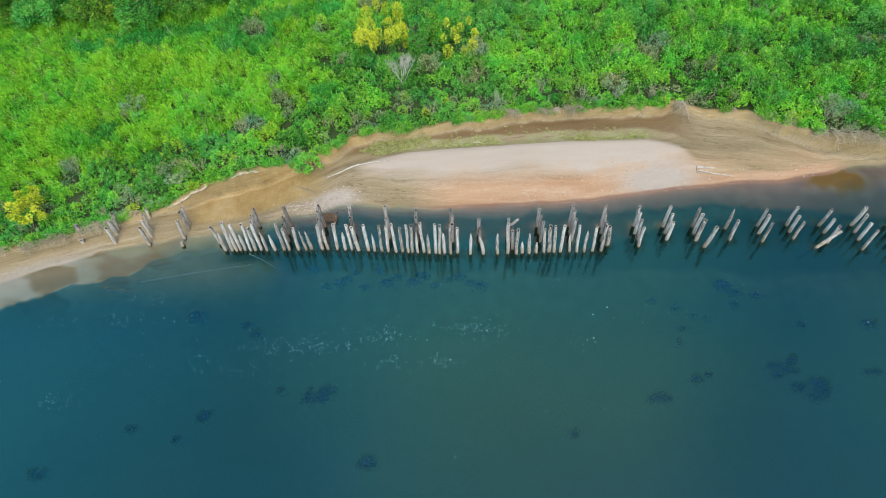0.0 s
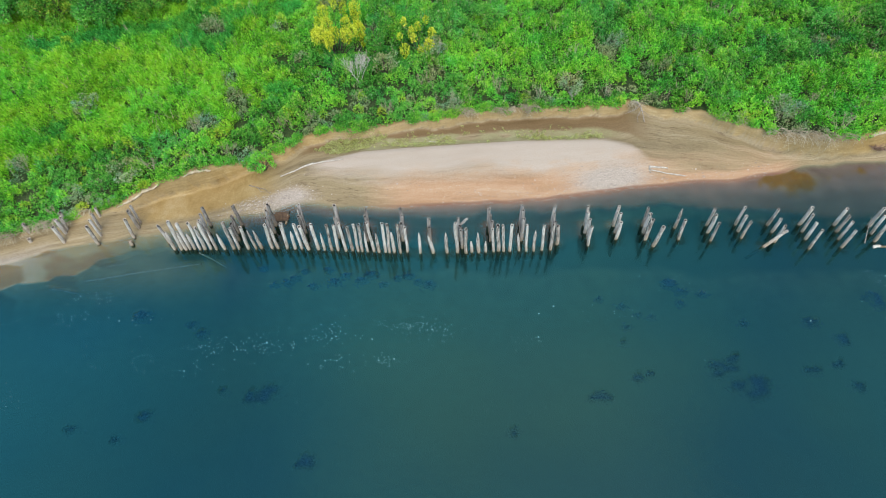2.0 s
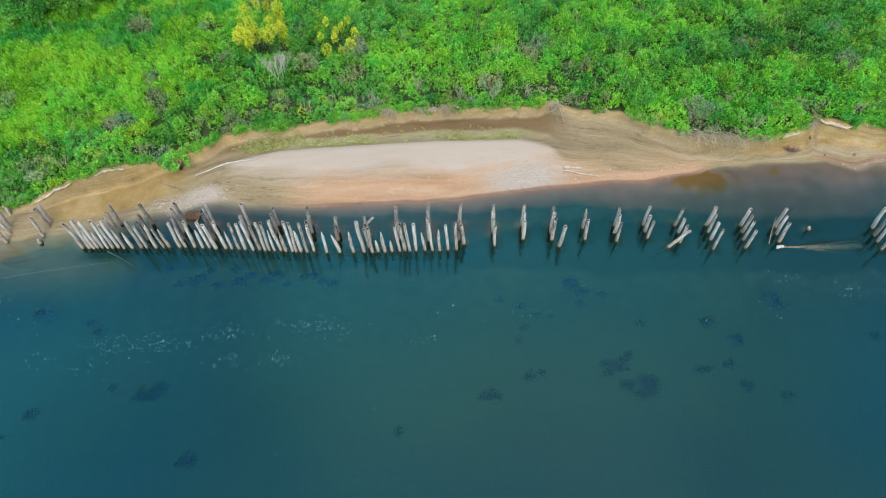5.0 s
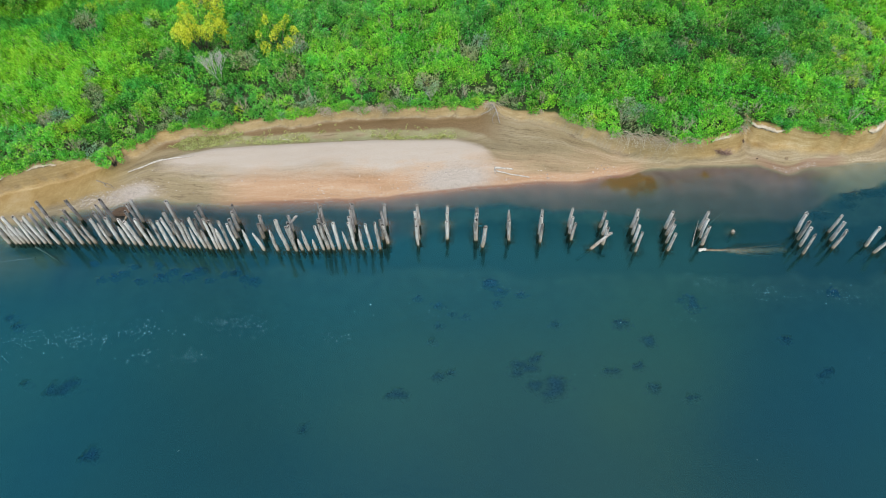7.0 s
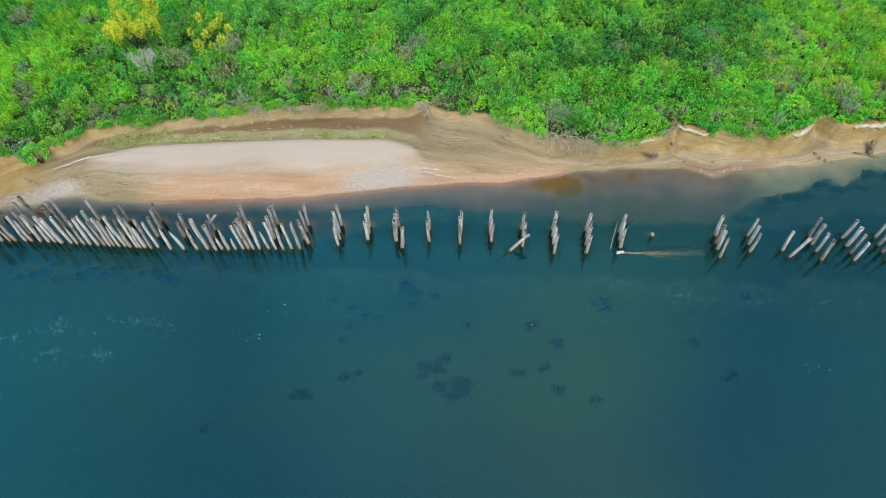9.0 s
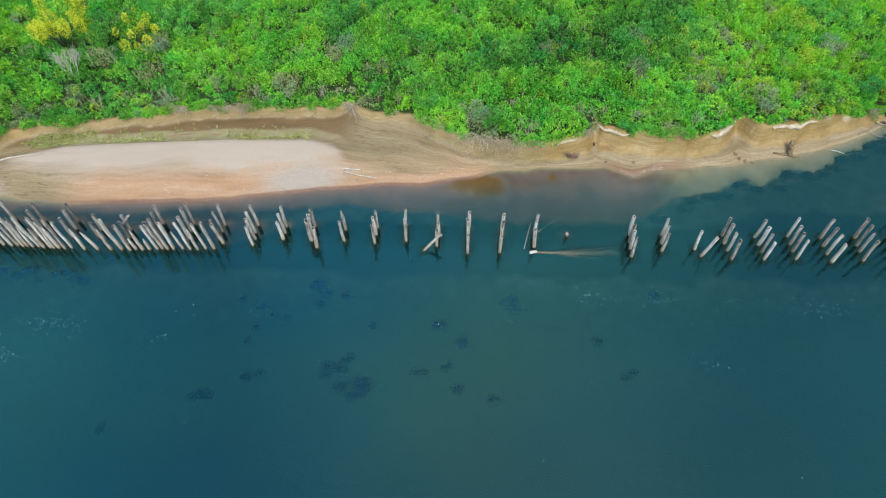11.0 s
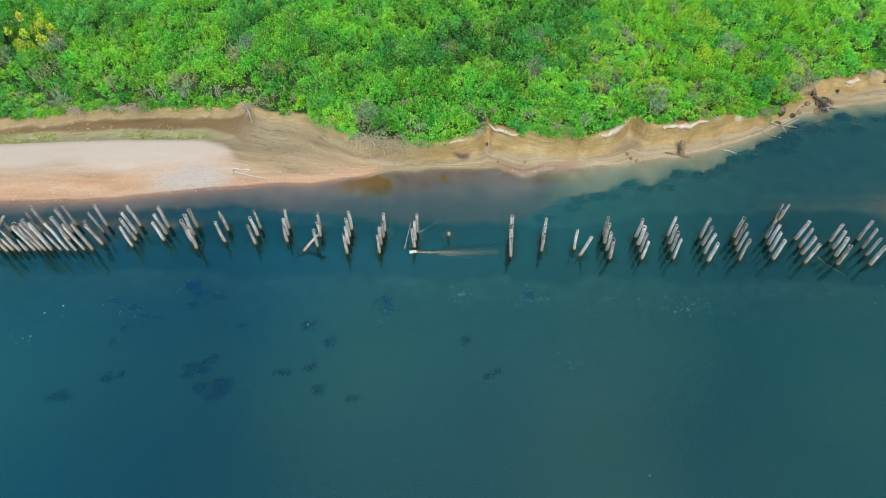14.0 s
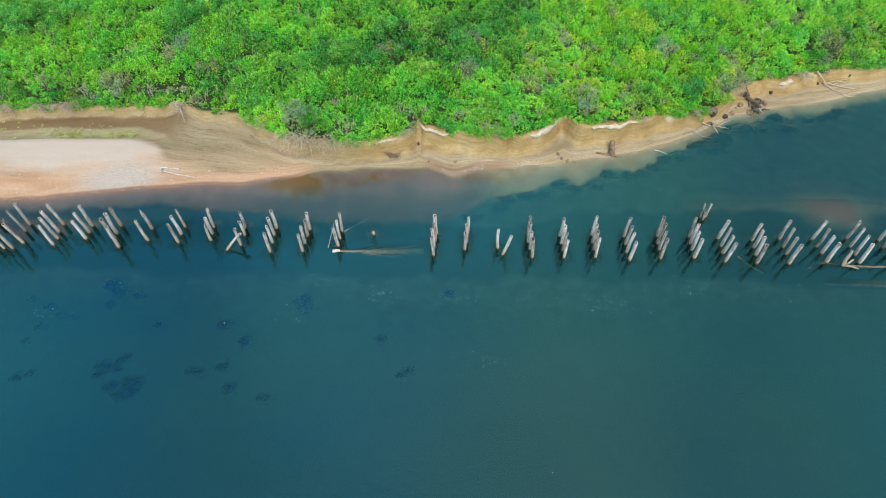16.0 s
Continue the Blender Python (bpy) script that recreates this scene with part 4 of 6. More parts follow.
# ---- river ----
# weed beds in the river: x, y, radius; four near x 62 imitate a bush's reflection
WEEDS_AND_REFLECTIONS = [(22.5, -9.9, 0.5), (22.0, -10.7, 0.75), (22.8, -11.6, 0.95), (14.3, -12.6, 0.65), (27.8, -7.5, 0.45), (29.4, -8.5, 0.5), (28.4, -10.2, 0.4), (26.7, -10.7, 0.45),
         (29.1, -11.6, 0.35), (31.2, -12.2, 0.4), (38.9, -10.4, 0.5), (20.1, -4.6, 0.6), (16.8, -11.1, 0.3), (9.5, -14.4, 0.3), (-1.7, -16.1, 0.6), (-5.0, -12.5, 0.8),
         (-10.4, -7.9, 0.4), (-11.2, -13.7, 0.35), (-15.2, -14.5, 0.35), (-12.6, -15.1, 0.4), (-19.5, -17.0, 0.5), (-13.5, -7.2, 0.5), (62.4, 9.1, 0.8), (62.4, 10.1, 0.6), (61.4, 9.5, 0.5), (63.4, 10.5, 0.45)]
WEEDS_SMALL = [(16.6, -6.7, 0.26), (15.3, -6.2, 0.2), (17.5, -7.3, 0.18), (18.3, -7.5, 0.2), (16.7, -8.2, 0.22), (16.3, -9.3, 0.2), (20.3, -6.5, 0.22), (21.8, -5.8, 0.25), (23.8, -7.9, 0.25), (17.5, -11.3, 0.2), (20.5, -5.6, 0.3), (32.5, -6.5, 0.35), (37.4, -8.7, 0.28), (41.5, -5.2, 0.3), (32.1, -5.9, 0.45), (-9.4, -8.8, 0.35), (-7.1, -12.6, 0.25)]
weed_rng = random.Random(8)
WEEDS_AND_REFLECTIONS += WEEDS_SMALL
for k in range(16):
    WEEDS_AND_REFLECTIONS.append((-6.5 + 0.72 * k + weed_rng.uniform(-0.3, 0.3), weed_rng.uniform(-5.3, -3.8), weed_rng.uniform(0.18, 0.36)))
for k in range(26):
    ax = 43.5 + k * 1.25 + weed_rng.uniform(-0.5, 0.5)
    WEEDS_AND_REFLECTIONS.append((ax, float(shelf_y(np.array([ax]))[0]) - weed_rng.uniform(0.2, 1.3), weed_rng.uniform(0.22, 0.55)))
wx, wy, wf = sheet(steps((-900, -90, 90), (-90, -46, 4), (-46, 92, 0.16), (92, 140, 4), (140, 950, 90)),
                   steps((-700, -60, 80), (-60, -20, 4), (-20, -6, 0.3), (-6, -1.2, 0.12), (-1.2, 18, 0.25), (18, 80, 6), (80, 900, 90)))
wz, _ = land(wx, wy)
column = np.maximum(-wz, 0)
wob = (fbm(wx * 1.6, wy * 1.6, 71) - 0.5) * 0.9
WEEDS_AND_REFLECTIONS = [(a, b - 0.4 if i < 22 else b, c) for i, (a, b, c) in enumerate(WEEDS_AND_REFLECTIONS)]
# each of the larger beds is a few ragged lumps
LUMPS = []
for px, py, pr in WEEDS_AND_REFLECTIONS:
    if pr < 0.38 or py > -3:
        LUMPS.append((px, py, pr * 0.85))
        continue
    for k in range(4):
        LUMPS.append((px + weed_rng.uniform(-0.85, 0.85) * pr, py + weed_rng.uniform(-0.5, 0.5) * pr, pr * weed_rng.uniform(0.3, 0.52)))
WEEDS_AND_REFLECTIONS = LUMPS
for px, py, pr in WEEDS_AND_REFLECTIONS:
    r2 = np.sqrt(((wx - px) / 1.6) ** 2 + (wy - py) ** 2) / pr + wob
    column = np.minimum(column, 0.5 + 2.4 * ss(0.55, 1.35, r2))
# sunken timber: start and end with the depth of its upper side, and its half width
SUNKEN = [((34.0, -2.15, 0.05), (36.4, -2.05, 0.16), 0.08), ((36.4, -2.0, 0.14), (39.8, -1.75, 0.55), 0.42), ((35.6, -2.05, 0.1), (39.8, -1.25, 0.5), 0.12), ((35.6, -2.15, 0.1), (38.6, -2.35, 0.5), 0.12),
          ((66.6, -3.75, 0.5), (69.5, -3.95, 0.32), 0.2), ((69.5, -3.95, 0.32), (73, -4.0, 0.3), 0.22), ((61.2, -1.9, 0.05), (62.6, -3.2, 0.15), 0.08), ((65.6, -2.9, 0.1), (68.0, -2.4, 0.1), 0.08),
          ((-18.5, -4.8, 0.4), (-11.0, -3.3, 0.4), 0.08), ((-17.4, -3.6, 0.34), (-15.4, -3.2, 0.34), 0.08), ((-11.4, -2.4, 0.38), (-9.2, -3.6, 0.42), 0.08), ((-20.5, -5.4, 0.3), (-18.5, -5.8, 0.4), 0.07)]
for (ax, ay, ad), (bx, by, bd), half in SUNKEN:
    along = np.clip(((wx - ax) * (bx - ax) + (wy - ay) * (by - ay)) / ((bx - ax) ** 2 + (by - ay) ** 2), 0, 1)
    off = np.hypot(wx - ax - along * (bx - ax), wy - ay - along * (by - ay))
    column = np.minimum(column, ad + along * (bd - ad) + 10.0 * np.maximum(off - half, 0))
# sunken brush along the cut bank
brush = ss(40, 46, wx) * (1 - ss(76, 80, wx)) * np.exp(-((wy - shelf_y(wx) + 0.6) / 0.9) ** 2) * ss(0.45, 0.7, fbm(wx * 0.9, wy * 1.6, 77))
column = column * (1 - 0.5 * brush)
# still, clear water between the rows; dark halos paint each post's shade and reflection
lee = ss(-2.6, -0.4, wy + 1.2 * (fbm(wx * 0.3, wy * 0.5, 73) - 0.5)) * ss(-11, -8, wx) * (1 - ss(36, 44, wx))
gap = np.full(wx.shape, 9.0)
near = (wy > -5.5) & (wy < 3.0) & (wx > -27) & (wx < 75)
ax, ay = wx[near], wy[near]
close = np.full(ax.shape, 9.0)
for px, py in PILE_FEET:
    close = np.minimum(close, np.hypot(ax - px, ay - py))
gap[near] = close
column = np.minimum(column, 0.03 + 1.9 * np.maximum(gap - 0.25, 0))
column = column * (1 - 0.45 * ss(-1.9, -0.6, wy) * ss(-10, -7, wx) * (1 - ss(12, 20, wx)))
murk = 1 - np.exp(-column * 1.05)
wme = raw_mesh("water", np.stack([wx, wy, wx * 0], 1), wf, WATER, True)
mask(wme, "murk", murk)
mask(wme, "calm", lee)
tagged(new("water", wme), "calm blue-green river water, clear over the shallows", "river", kind="structure")


# ---- remains of the deck ----
def fallen_deck(x, y, z, label):
    """Brown boards still nailed to a beam, fallen against the posts at the water's edge."""
    ob = empty("fallen_deck", x, y, z, label, "boards")
    for k in range(5):
        bm = bmesh.new()
        bmesh.ops.create_cube(bm, size=1.0)
        long = (1.25, 1.15, 1.3, 0.95, 0.7)[k]
        for v in bm.verts:
            v.co = Vector((v.co.x * long, v.co.y * 0.17, v.co.z * 0.045))
            v.co += Vector((0.05 * math.sin(7 * k + 3 * v.co.y), 0.19 * k - 0.36, 0.05 + 0.02 * (k % 2)))
        bmesh.ops.bevel(bm, geom=bm.edges[:], offset=0.008, segments=1)
        part("board", bm, BOARD, ob, smooth=False)
    bm = bmesh.new()
    tube(bm, [(0.45, -0.75, -0.1), (0.5, 0.0, 0.0), (0.62, 0.5, 0.02)], [0.08, 0.085, 0.07], 8, 0.08, 4)
    part("beam", bm, PILE_GREY, ob, "grey round beam")
    ob.rotation_euler = (radians(-9), radians(4), radians(8))
    return ob


fallen_deck(-6.2, 0.42, 0.04, "brown rotten boards on a beam fallen at the water's edge")


# ---- logs and driftwood ----
def log_thing(name, pts, r0, r1, material, label, category="log", rough=0.1, seed=1, extra=()):
    bm = bmesh.new()
    pts = [Vector(p) for p in pts]
    fine = []
    q = random.Random(seed)
    for a, b in zip(pts, pts[1:]):
        for k in range(4):
            fine.append(a.lerp(b, k / 4) + Vector((q.uniform(-1, 1), q.uniform(-1, 1), q.uniform(-0.5, 0.5))) * r0 * 0.25 * (k > 0))
    fine.append(pts[-1])
    n = len(fine) - 1
    origin = pts[0].copy()
    tube(bm, [p - origin for p in fine], [r0 + (r1 - r0) * i / n for i in range(n + 1)], 8, rough, seed)
    ob = part(name, bm, material, None, label)
    ob.location = origin
    tagged(ob, "", category)
    for k, (line, ra, rb) in enumerate(extra):
        bm = bmesh.new()
        m = len(line) - 1
        tube(bm, [Vector(p) - origin for p in line], [ra + (rb - ra) * i / m for i in range(m + 1)], 6, rough, seed + k + 1)
        part("branch", bm, material, ob)
    return ob


def ground_z(x, y):
    return float(land(np.array([float(x)]), np.array([float(y)]))[0][0])


def on(x, y, up=0.06):
    return (x, y, max(ground_z(x, y), 0.0) + up)


log_thing("drift_log", [on(20.4, 4.85), on(21.1, 4.8), on(21.75, 4.78)], 0.09, 0.05, DRIFT, "bleached driftwood log lying on the gravel bar", "driftwood", 0.15, 3,
          [([on(20.45, 4.85), on(20.4, 4.55), on(20.5, 4.4, 0.02)], 0.07, 0.03)])
log_thing("drift_branch", [on(20.5, 4.6), on(21.7, 4.35), on(22.3, 4.3), on(22.95, 4.2)], 0.05, 0.04, DRIFT, "thin bleached branch lying on the gravel bar", "driftwood", 0.15, 4)
log_thing("drift_log", [on(-6.7, 3.9), on(-5.8, 4.35), on(-5.0, 4.9), on(-4.4, 5.2)], 0.04, 0.08, DRIFT, "long bleached driftwood log half buried in sand", "driftwood", 0.15, 5,
          [([on(-4.5, 5.1), on(-3.6, 5.35), on(-2.9, 5.4), on(-2.2, 5.55)], 0.05, 0.02)])
log_thing("drift_branch", [on(-8.9, 3.2), on(-8.2, 2.9), on(-7.6, 2.7), on(-7.2, 2.3)], 0.035, 0.015, TWIG, "thin grey branch lying on wet sand", "driftwood", 0.15, 6,
          [([on(-8.2, 2.9), on(-7.9, 2.5), on(-7.4, 2.45)], 0.03, 0.01)])
log_thing("drift_log", [on(4.1, 7.75), on(4.4, 7.7), on(4.75, 7.65)], 0.05, 0.04, DRIFT, "short white piece of driftwood on muddy ground", "driftwood", 0.1, 7)
log_thing("sunken_log", [(34.0, -2.15, 0.06), (35.0, -2.12, -0.08), (36.4, -2.05, -0.16), (38.0, -1.9, -0.32), (39.8, -1.6, -0.6)], 0.06, 0.26, SUNK, "waterlogged tree trunk lying just under the surface", "log", 0.12, 8,
          [([(35.6, -2.05, -0.12), (37.5, -1.7, -0.2), (39.8, -1.25, -0.35)], 0.09, 0.03), ([(35.6, -2.15, -0.14), (37.0, -2.3, -0.2), (38.6, -2.35, -0.4)], 0.09, 0.04)]
          + [([(35.0 + 0.25 * k, -2.1 + 0.02 * k, -0.1), (36.8 + 0.2 * k, -2.1 + 0.09 * (k - 3.5), -0.2), (38.6 + 0.17 * k, -2.0 + 0.14 * (k - 3.5), -0.34)], 0.035, 0.012) for k in range(8)])
log_thing("log_butt", [(33.78, -2.16, 0.02), (33.95, -2.16, 0.1), (34.2, -2.14, 0.04)], 0.12, 0.1, DRIFT, "pale sawn end of a trunk breaking the surface", "log", 0.15, 9)
log_thing("fallen_pole", [(33.4, -1.9, -0.05), (33.55, -1.3, 0.4), (33.8, -0.5, 1.1)], 0.03, 0.02, TWIG, "thin grey pole leaning in the water", "branch", 0.1, 10)
log_thing("fallen_pole", [(34.3, -0.5, 0.02), (35.3, 0.4, -0.1), (36.3, 1.3, -0.14)], 0.03, 0.02, TWIG, "thin grey pole slanting into the water", "branch", 0.1, 11)
log_thing("floating_boom", [(68.1, -2.55, -0.01), (69.5, -2.58, -0.02), (71.5, -2.6, -0.02), (74, -2.6, -0.03)], 0.08, 0.08, SUNK, "brown log floating against the far posts", "log", 0.08, 12)
log_thing("sunken_log", [(66.6, -3.75, -0.5), (67.8, -3.85, -0.42), (69.5, -3.95, -0.36), (73, -4.0, -0.36)], 0.1, 0.2, SUNK, "thick brown log just under the surface", "log", 0.08, 13)
log_thing("broken_post", [(68.0, -2.75, -0.3), (68.2, -2.3, 0.3), (68.5, -1.9, 0.9)], 0.17, 0.09, PILE_GREY, "split broken post leaning beside the floating log", "post", 0.2, 14,
          [([(68.1, -2.6, 0.1), (68.6, -2.7, 0.12), (69.0, -2.85, 0.05)], 0.08, 0.05), ([(68.3, -2.5, -0.1), (68.7, -2.3, 0.4)], 0.08, 0.06)])
log_thing("fallen_pole", [(61.2, -1.9, -0.02), (61.5, -2.35, -0.1), (62.0, -2.8, -0.1), (62.6, -3.2, -0.2)], 0.05, 0.03, SUNK, "brown pole floating among the posts", "branch", 0.1, 15)
log_thing("fallen_pole", [(65.6, -2.9, -0.1), (66.3, -2.35, -0.06), (66.9, -2.3, -0.08), (68.0, -2.4, -0.1)], 0.06, 0.04, SUNK, "brown pole floating among the posts", "branch", 0.1, 16)
log_thing("broken_post", [(6.35, -1.25, 0.95), (6.7, -1.2, 1.35), (7.05, -1.15, 1.75)], 0.09, 0.09, PILE_GREY, "fallen post resting aslant on its neighbours", "post", 0.1, 17)
for k, (p0, p1) in enumerate((((-18.5, -4.8), (-11.0, -3.3)), ((-17.4, -3.6), (-15.4, -3.2)), ((-11.4, -2.4), (-9.2, -3.6)), ((-20.5, -5.4), (-18.5, -5.8)))):
    log_thing("sunken_pole", [(*p0, -0.42), ((p0[0] + p1[0]) / 2, (p0[1] + p1[1]) / 2 + 0.05, -0.42), (*p1, -0.45)], 0.05, 0.04, TWIG, "long pale pole lying under shallow water", "log", 0.08, 80 + k)
for k in range(17):
    a = 45.5 + k * 1.25 + (k % 3) * 0.8
    y0 = float(shelf_y(np.array([a]))[0]) - 0.2 - 0.5 * (k % 2)
    log_thing("sunken_branch", [(a, y0, -0.25), (a + 0.8, y0 + 0.25 - 0.4 * (k % 2), -0.16), (a + 1.7, y0 + 0.2, -0.3)], 0.05, 0.02, BARK, "dark sunken branch below the cut bank", "branch", 0.15, 30 + k,
              [([(a + 0.6, y0 + 0.2, -0.18), (a + 1.0, y0 + 0.6, -0.2), (a + 1.5, y0 + 0.8, -0.3)], 0.03, 0.01)])


def twig_clump(name, x, y, z, size, count, seed, label, material=BRUSH, droop=0.45, thick=0.011):
    """Dead grey brush hanging out over the bank: one mesh of forked twigs."""
    q = random.Random(seed)
    bm = bmesh.new()
    for _ in range(int(count * 1.1)):
        a = q.gauss(-math.pi / 2, 0.55) if droop > 0 else q.uniform(0, 6.28)
        reach = size * q.uniform(0.5, 1.0)
        p = Vector((q.uniform(-0.3, 0.3) * size, q.uniform(-0.1, 0.2) * size, 0))
        mid = p + Vector((math.cos(a) * reach * 0.5, math.sin(a) * reach * 0.5, reach * q.uniform(0.1, 0.4)))
        end = mid + Vector((math.cos(a) * reach * 0.5 + q.uniform(-0.2, 0.2) * size, math.sin(a) * reach * 0.4, reach * (q.uniform(0.0, 0.5) - droop)))
        tube(bm, [p, mid, end], [thick * 1.5, thick, thick * 0.5], 4, 0.1, q.random(), False)
        for _ in range(2):
            s = mid.lerp(end, q.uniform(0.1, 0.8))
            e = s + Vector((q.uniform(-0.4, 0.4), q.uniform(-0.35, 0.2), q.uniform(-0.3, 0.2) * (1 + droop))) * size * 0.8
            tube(bm, [s, e], [thick * 0.8, thick * 0.35], 3, 0.0, 0, False)
    ob = part(name, bm, material, None, label)
    ob.location = (x, y, z)
    return tagged(ob, "", "brush", "dead brush along the bank")


for k, (tx, tsize, tn) in enumerate(((-26.3, 1.3, 30), (-24.4, 1.3, 30), (-23.0, 1.3, 26), (-22.2, 1.3, 32), (-21.2, 1.2, 30), (-28.0, 1.2, 26), (-19.6, 0.9, 16), (7.2, 1.3, 40), (9.6, 1.1, 34), (10.6, 0.9, 20), (11.8, 1.4, 44), (24.0, 0.6, 10), (27.5, 0.8, 14), (29.4, 1.5, 20), (30.4, 2.0, 26),
                                     (31.5, 2.1, 26), (32.8, 1.8, 22), (34.2, 1.5, 18), (20.3, 1.2, 40), (65.2, 1.2, 40), (71.5, 1.2, 40), (38.2, 0.9, 24), (56.4, 0.7, 12), (61.0, 1.0, 22), (62.4, 0.8, 16))):
    ty = float(bank_y(np.array([tx]))[0])
    twig_clump("dead_brush", tx, ty + 0.05, max(ground_z(tx, ty + 0.05), 0.1) + 0.2, tsize, tn, 100 + k, "grey tangle of dead twigs hanging over the bank")
for k, (tx, ty, tsize, tn) in enumerate(((-25.2, -2.1, 1.2, 22), (-24.0, -1.6, 1.0, 16), (-23.2, -1.0, 1.1, 22), (-21.8, -0.6, 1.0, 24), (-20.9, -0.2, 0.9, 18), (-26.6, -2.6, 1.1, 18))):
    twig_clump("dead_brush", tx, ty, ground_z(tx, ty) + 0.05, tsize, tn, 160 + k, "grey tangle of dead twigs lying at the foot of the bank", BRUSH, 0.2)
# fallen crown at the head of the bar
log_thing("fallen_limb", [(20.2, 10.6, 1.7), (20.5, 10.4, 1.5), (20.7, 10.0, 1.15), (20.9, 9.6, 0.6)], 0.06, 0.03, TWIG, "dead grey limb hanging down the bank", "branch", 0.1, 50,
          [([(20.5, 10.4, 1.5), (19.9, 10.1, 1.3), (19.4, 10.1, 1.0)], 0.03, 0.015), ([(20.6, 10.2, 1.3), (20.3, 9.8, 0.9), (20.4, 9.5, 0.6)], 0.03, 0.015), ([(20.6, 10.2, 1.3), (21.0, 10.0, 1.1), (21.3, 9.9, 0.8)], 0.025, 0.01)])
twig_clump("drift_brush", 37.3, 6.45, ground_z(37.3, 6.45) + 0.02, 0.75, 60, 151, "reddish heap of drift brush on the sand", RED_TWIG, -0.05, 0.022)
# fallen white branches at the far end of the bank
log_thing("fallen_limb", [on(72.8, 16.7, 0.3), on(73.8, 16.3, 0.25), on(75.2, 16.1, 0.2), on(76.6, 16.1, 0.2)], 0.06, 0.02, BRUSH, "bleached fallen limb lying across the bank", "driftwood", 0.12, 60,
          [([on(73.6, 16.3, 0.25), on(74.3, 15.8, 0.2), on(75.2, 15.6, 0.15)], 0.05, 0.02), ([on(74.5, 16.2, 0.2), on(75.4, 16.7, 0.3), on(76.3, 16.8, 0.3)], 0.04, 0.02), ([on(75.2, 15.6, 0.05), on(75.8, 15.4, 0.05), on(76.5, 15.5, 0.05)], 0.05, 0.02), ([on(74.0, 16.3, 0.25), on(74.9, 16.5, 0.35), on(75.9, 16.4, 0.3)], 0.035, 0.015)])
log_thing("fallen_limb", [on(60.2, 9.9, 0.1), on(61.2, 10.3, 0.3), on(62.2, 10.9, 0.5)], 0.035, 0.02, TWIG, "grey fallen limb at the foot of the bank", "driftwood", 0.12, 61,
          [([on(61.0, 10.2, 0.25), on(61.8, 9.9, 0.1), on(62.6, 9.8, 0.02)], 0.03, 0.015)])


def clod(x, y, z, size, seed, label="block of slumped earth at the water's edge", name="earth_clod", material=CLOD):
    q = random.Random(seed)
    bm = bmesh.new()
    bmesh.ops.create_icosphere(bm, subdivisions=2, radius=1)
    off = Vector((q.uniform(0, 50), q.uniform(0, 50), q.uniform(0, 50)))
    sx, sy, sz = size * q.uniform(0.8, 1.3), size * q.uniform(0.7, 1.0), size * q.uniform(0.5, 0.8) * (1.9 if material is SHADED_EARTH else 1.0)
    for v in bm.verts:
        k = 1 + 0.55 * noise.noise(v.co * 1.4 + off) + 0.2 * noise.noise(v.co * 4 + off)
        v.co = Vector((v.co.x * sx, v.co.y * sy, v.co.z * sz)) * k
    ob = part(name, bm, material, None, label, material is SHADED_EARTH)
    ob.location = (x, y, z)
    ob.rotation_euler = (0, 0, q.uniform(0, 6))
    return tagged(ob, "", "earth", "slumped earth blocks")


def sand_ledge(pts, high, seed, label="pale curved rim of bare sand under the turf"):
    """The crumbling face of the bank where the turf has slid off: a thick uneven rim running along pts."""
    q = random.Random(seed)
    pts = [Vector(p) for p in pts]
    line = []
    for a, b in zip(pts, pts[1:]):
        line += [a.lerp(b, k / 5) + Vector((0, q.uniform(-0.05, 0.05), q.uniform(-0.04, 0.04))) for k in range(5)]
    line.append(pts[-1])
    bm, rows = bmesh.new(), []
    for i, p in enumerate(line):
        f = math.sin(math.pi * (i + 0.4) / len(line)) * high * q.uniform(0.85, 1.15)
        rows.append([bm.verts.new(p - pts[0] + Vector((0, dy, dz * f))) for dy, dz in ((0.9, 0.1), (0.12, 0.4), (0.0, 0.33), (-0.07, 0.1), (-0.08, -0.3), (-0.06, -0.9), (0.9, -1.4))])
    for a, b in zip(rows, rows[1:]):
        for k in range(7):
            bm.faces.new((a[k], b[k], b[(k + 1) % 7], a[(k + 1) % 7]))
    bm.faces.new(rows[0])
    bm.faces.new(rows[-1][::-1])
    bmesh.ops.recalc_face_normals(bm, faces=bm.faces)
    ob = part("sand_ledge", bm, PALE_SAND, None, label)
    ob.location = pts[0]
    return tagged(ob, "", "bank edge", "bare sand rims along the bank")


for k, (ax, bx, high) in enumerate(((47.5, 50.1, 0.42), (52.3, 56.0, 0.26), (39.2, 41.6, 0.18), (36.1, 37.6, 0.13), (-17.8, -15.0, 0.14), (-13.3, -11.5, 0.12), (69.4, 70.7, 0.25))):
    xs = np.linspace(ax, bx, 6)
    line = []
    for x in xs:
        ys = np.linspace(float(bank_y(np.array([x]))[0]) - 1.4, float(bank_y(np.array([x]))[0]) + 0.3, 35)
        zs = land(np.full(35, x), ys)[0]
        i = int(np.argmax(zs > zs[-1] - 0.24))
        line.append((float(x), float(ys[i]) - 0.06, float(zs[i]) + 0.02))
    sand_ledge(line, high, 1 + k)

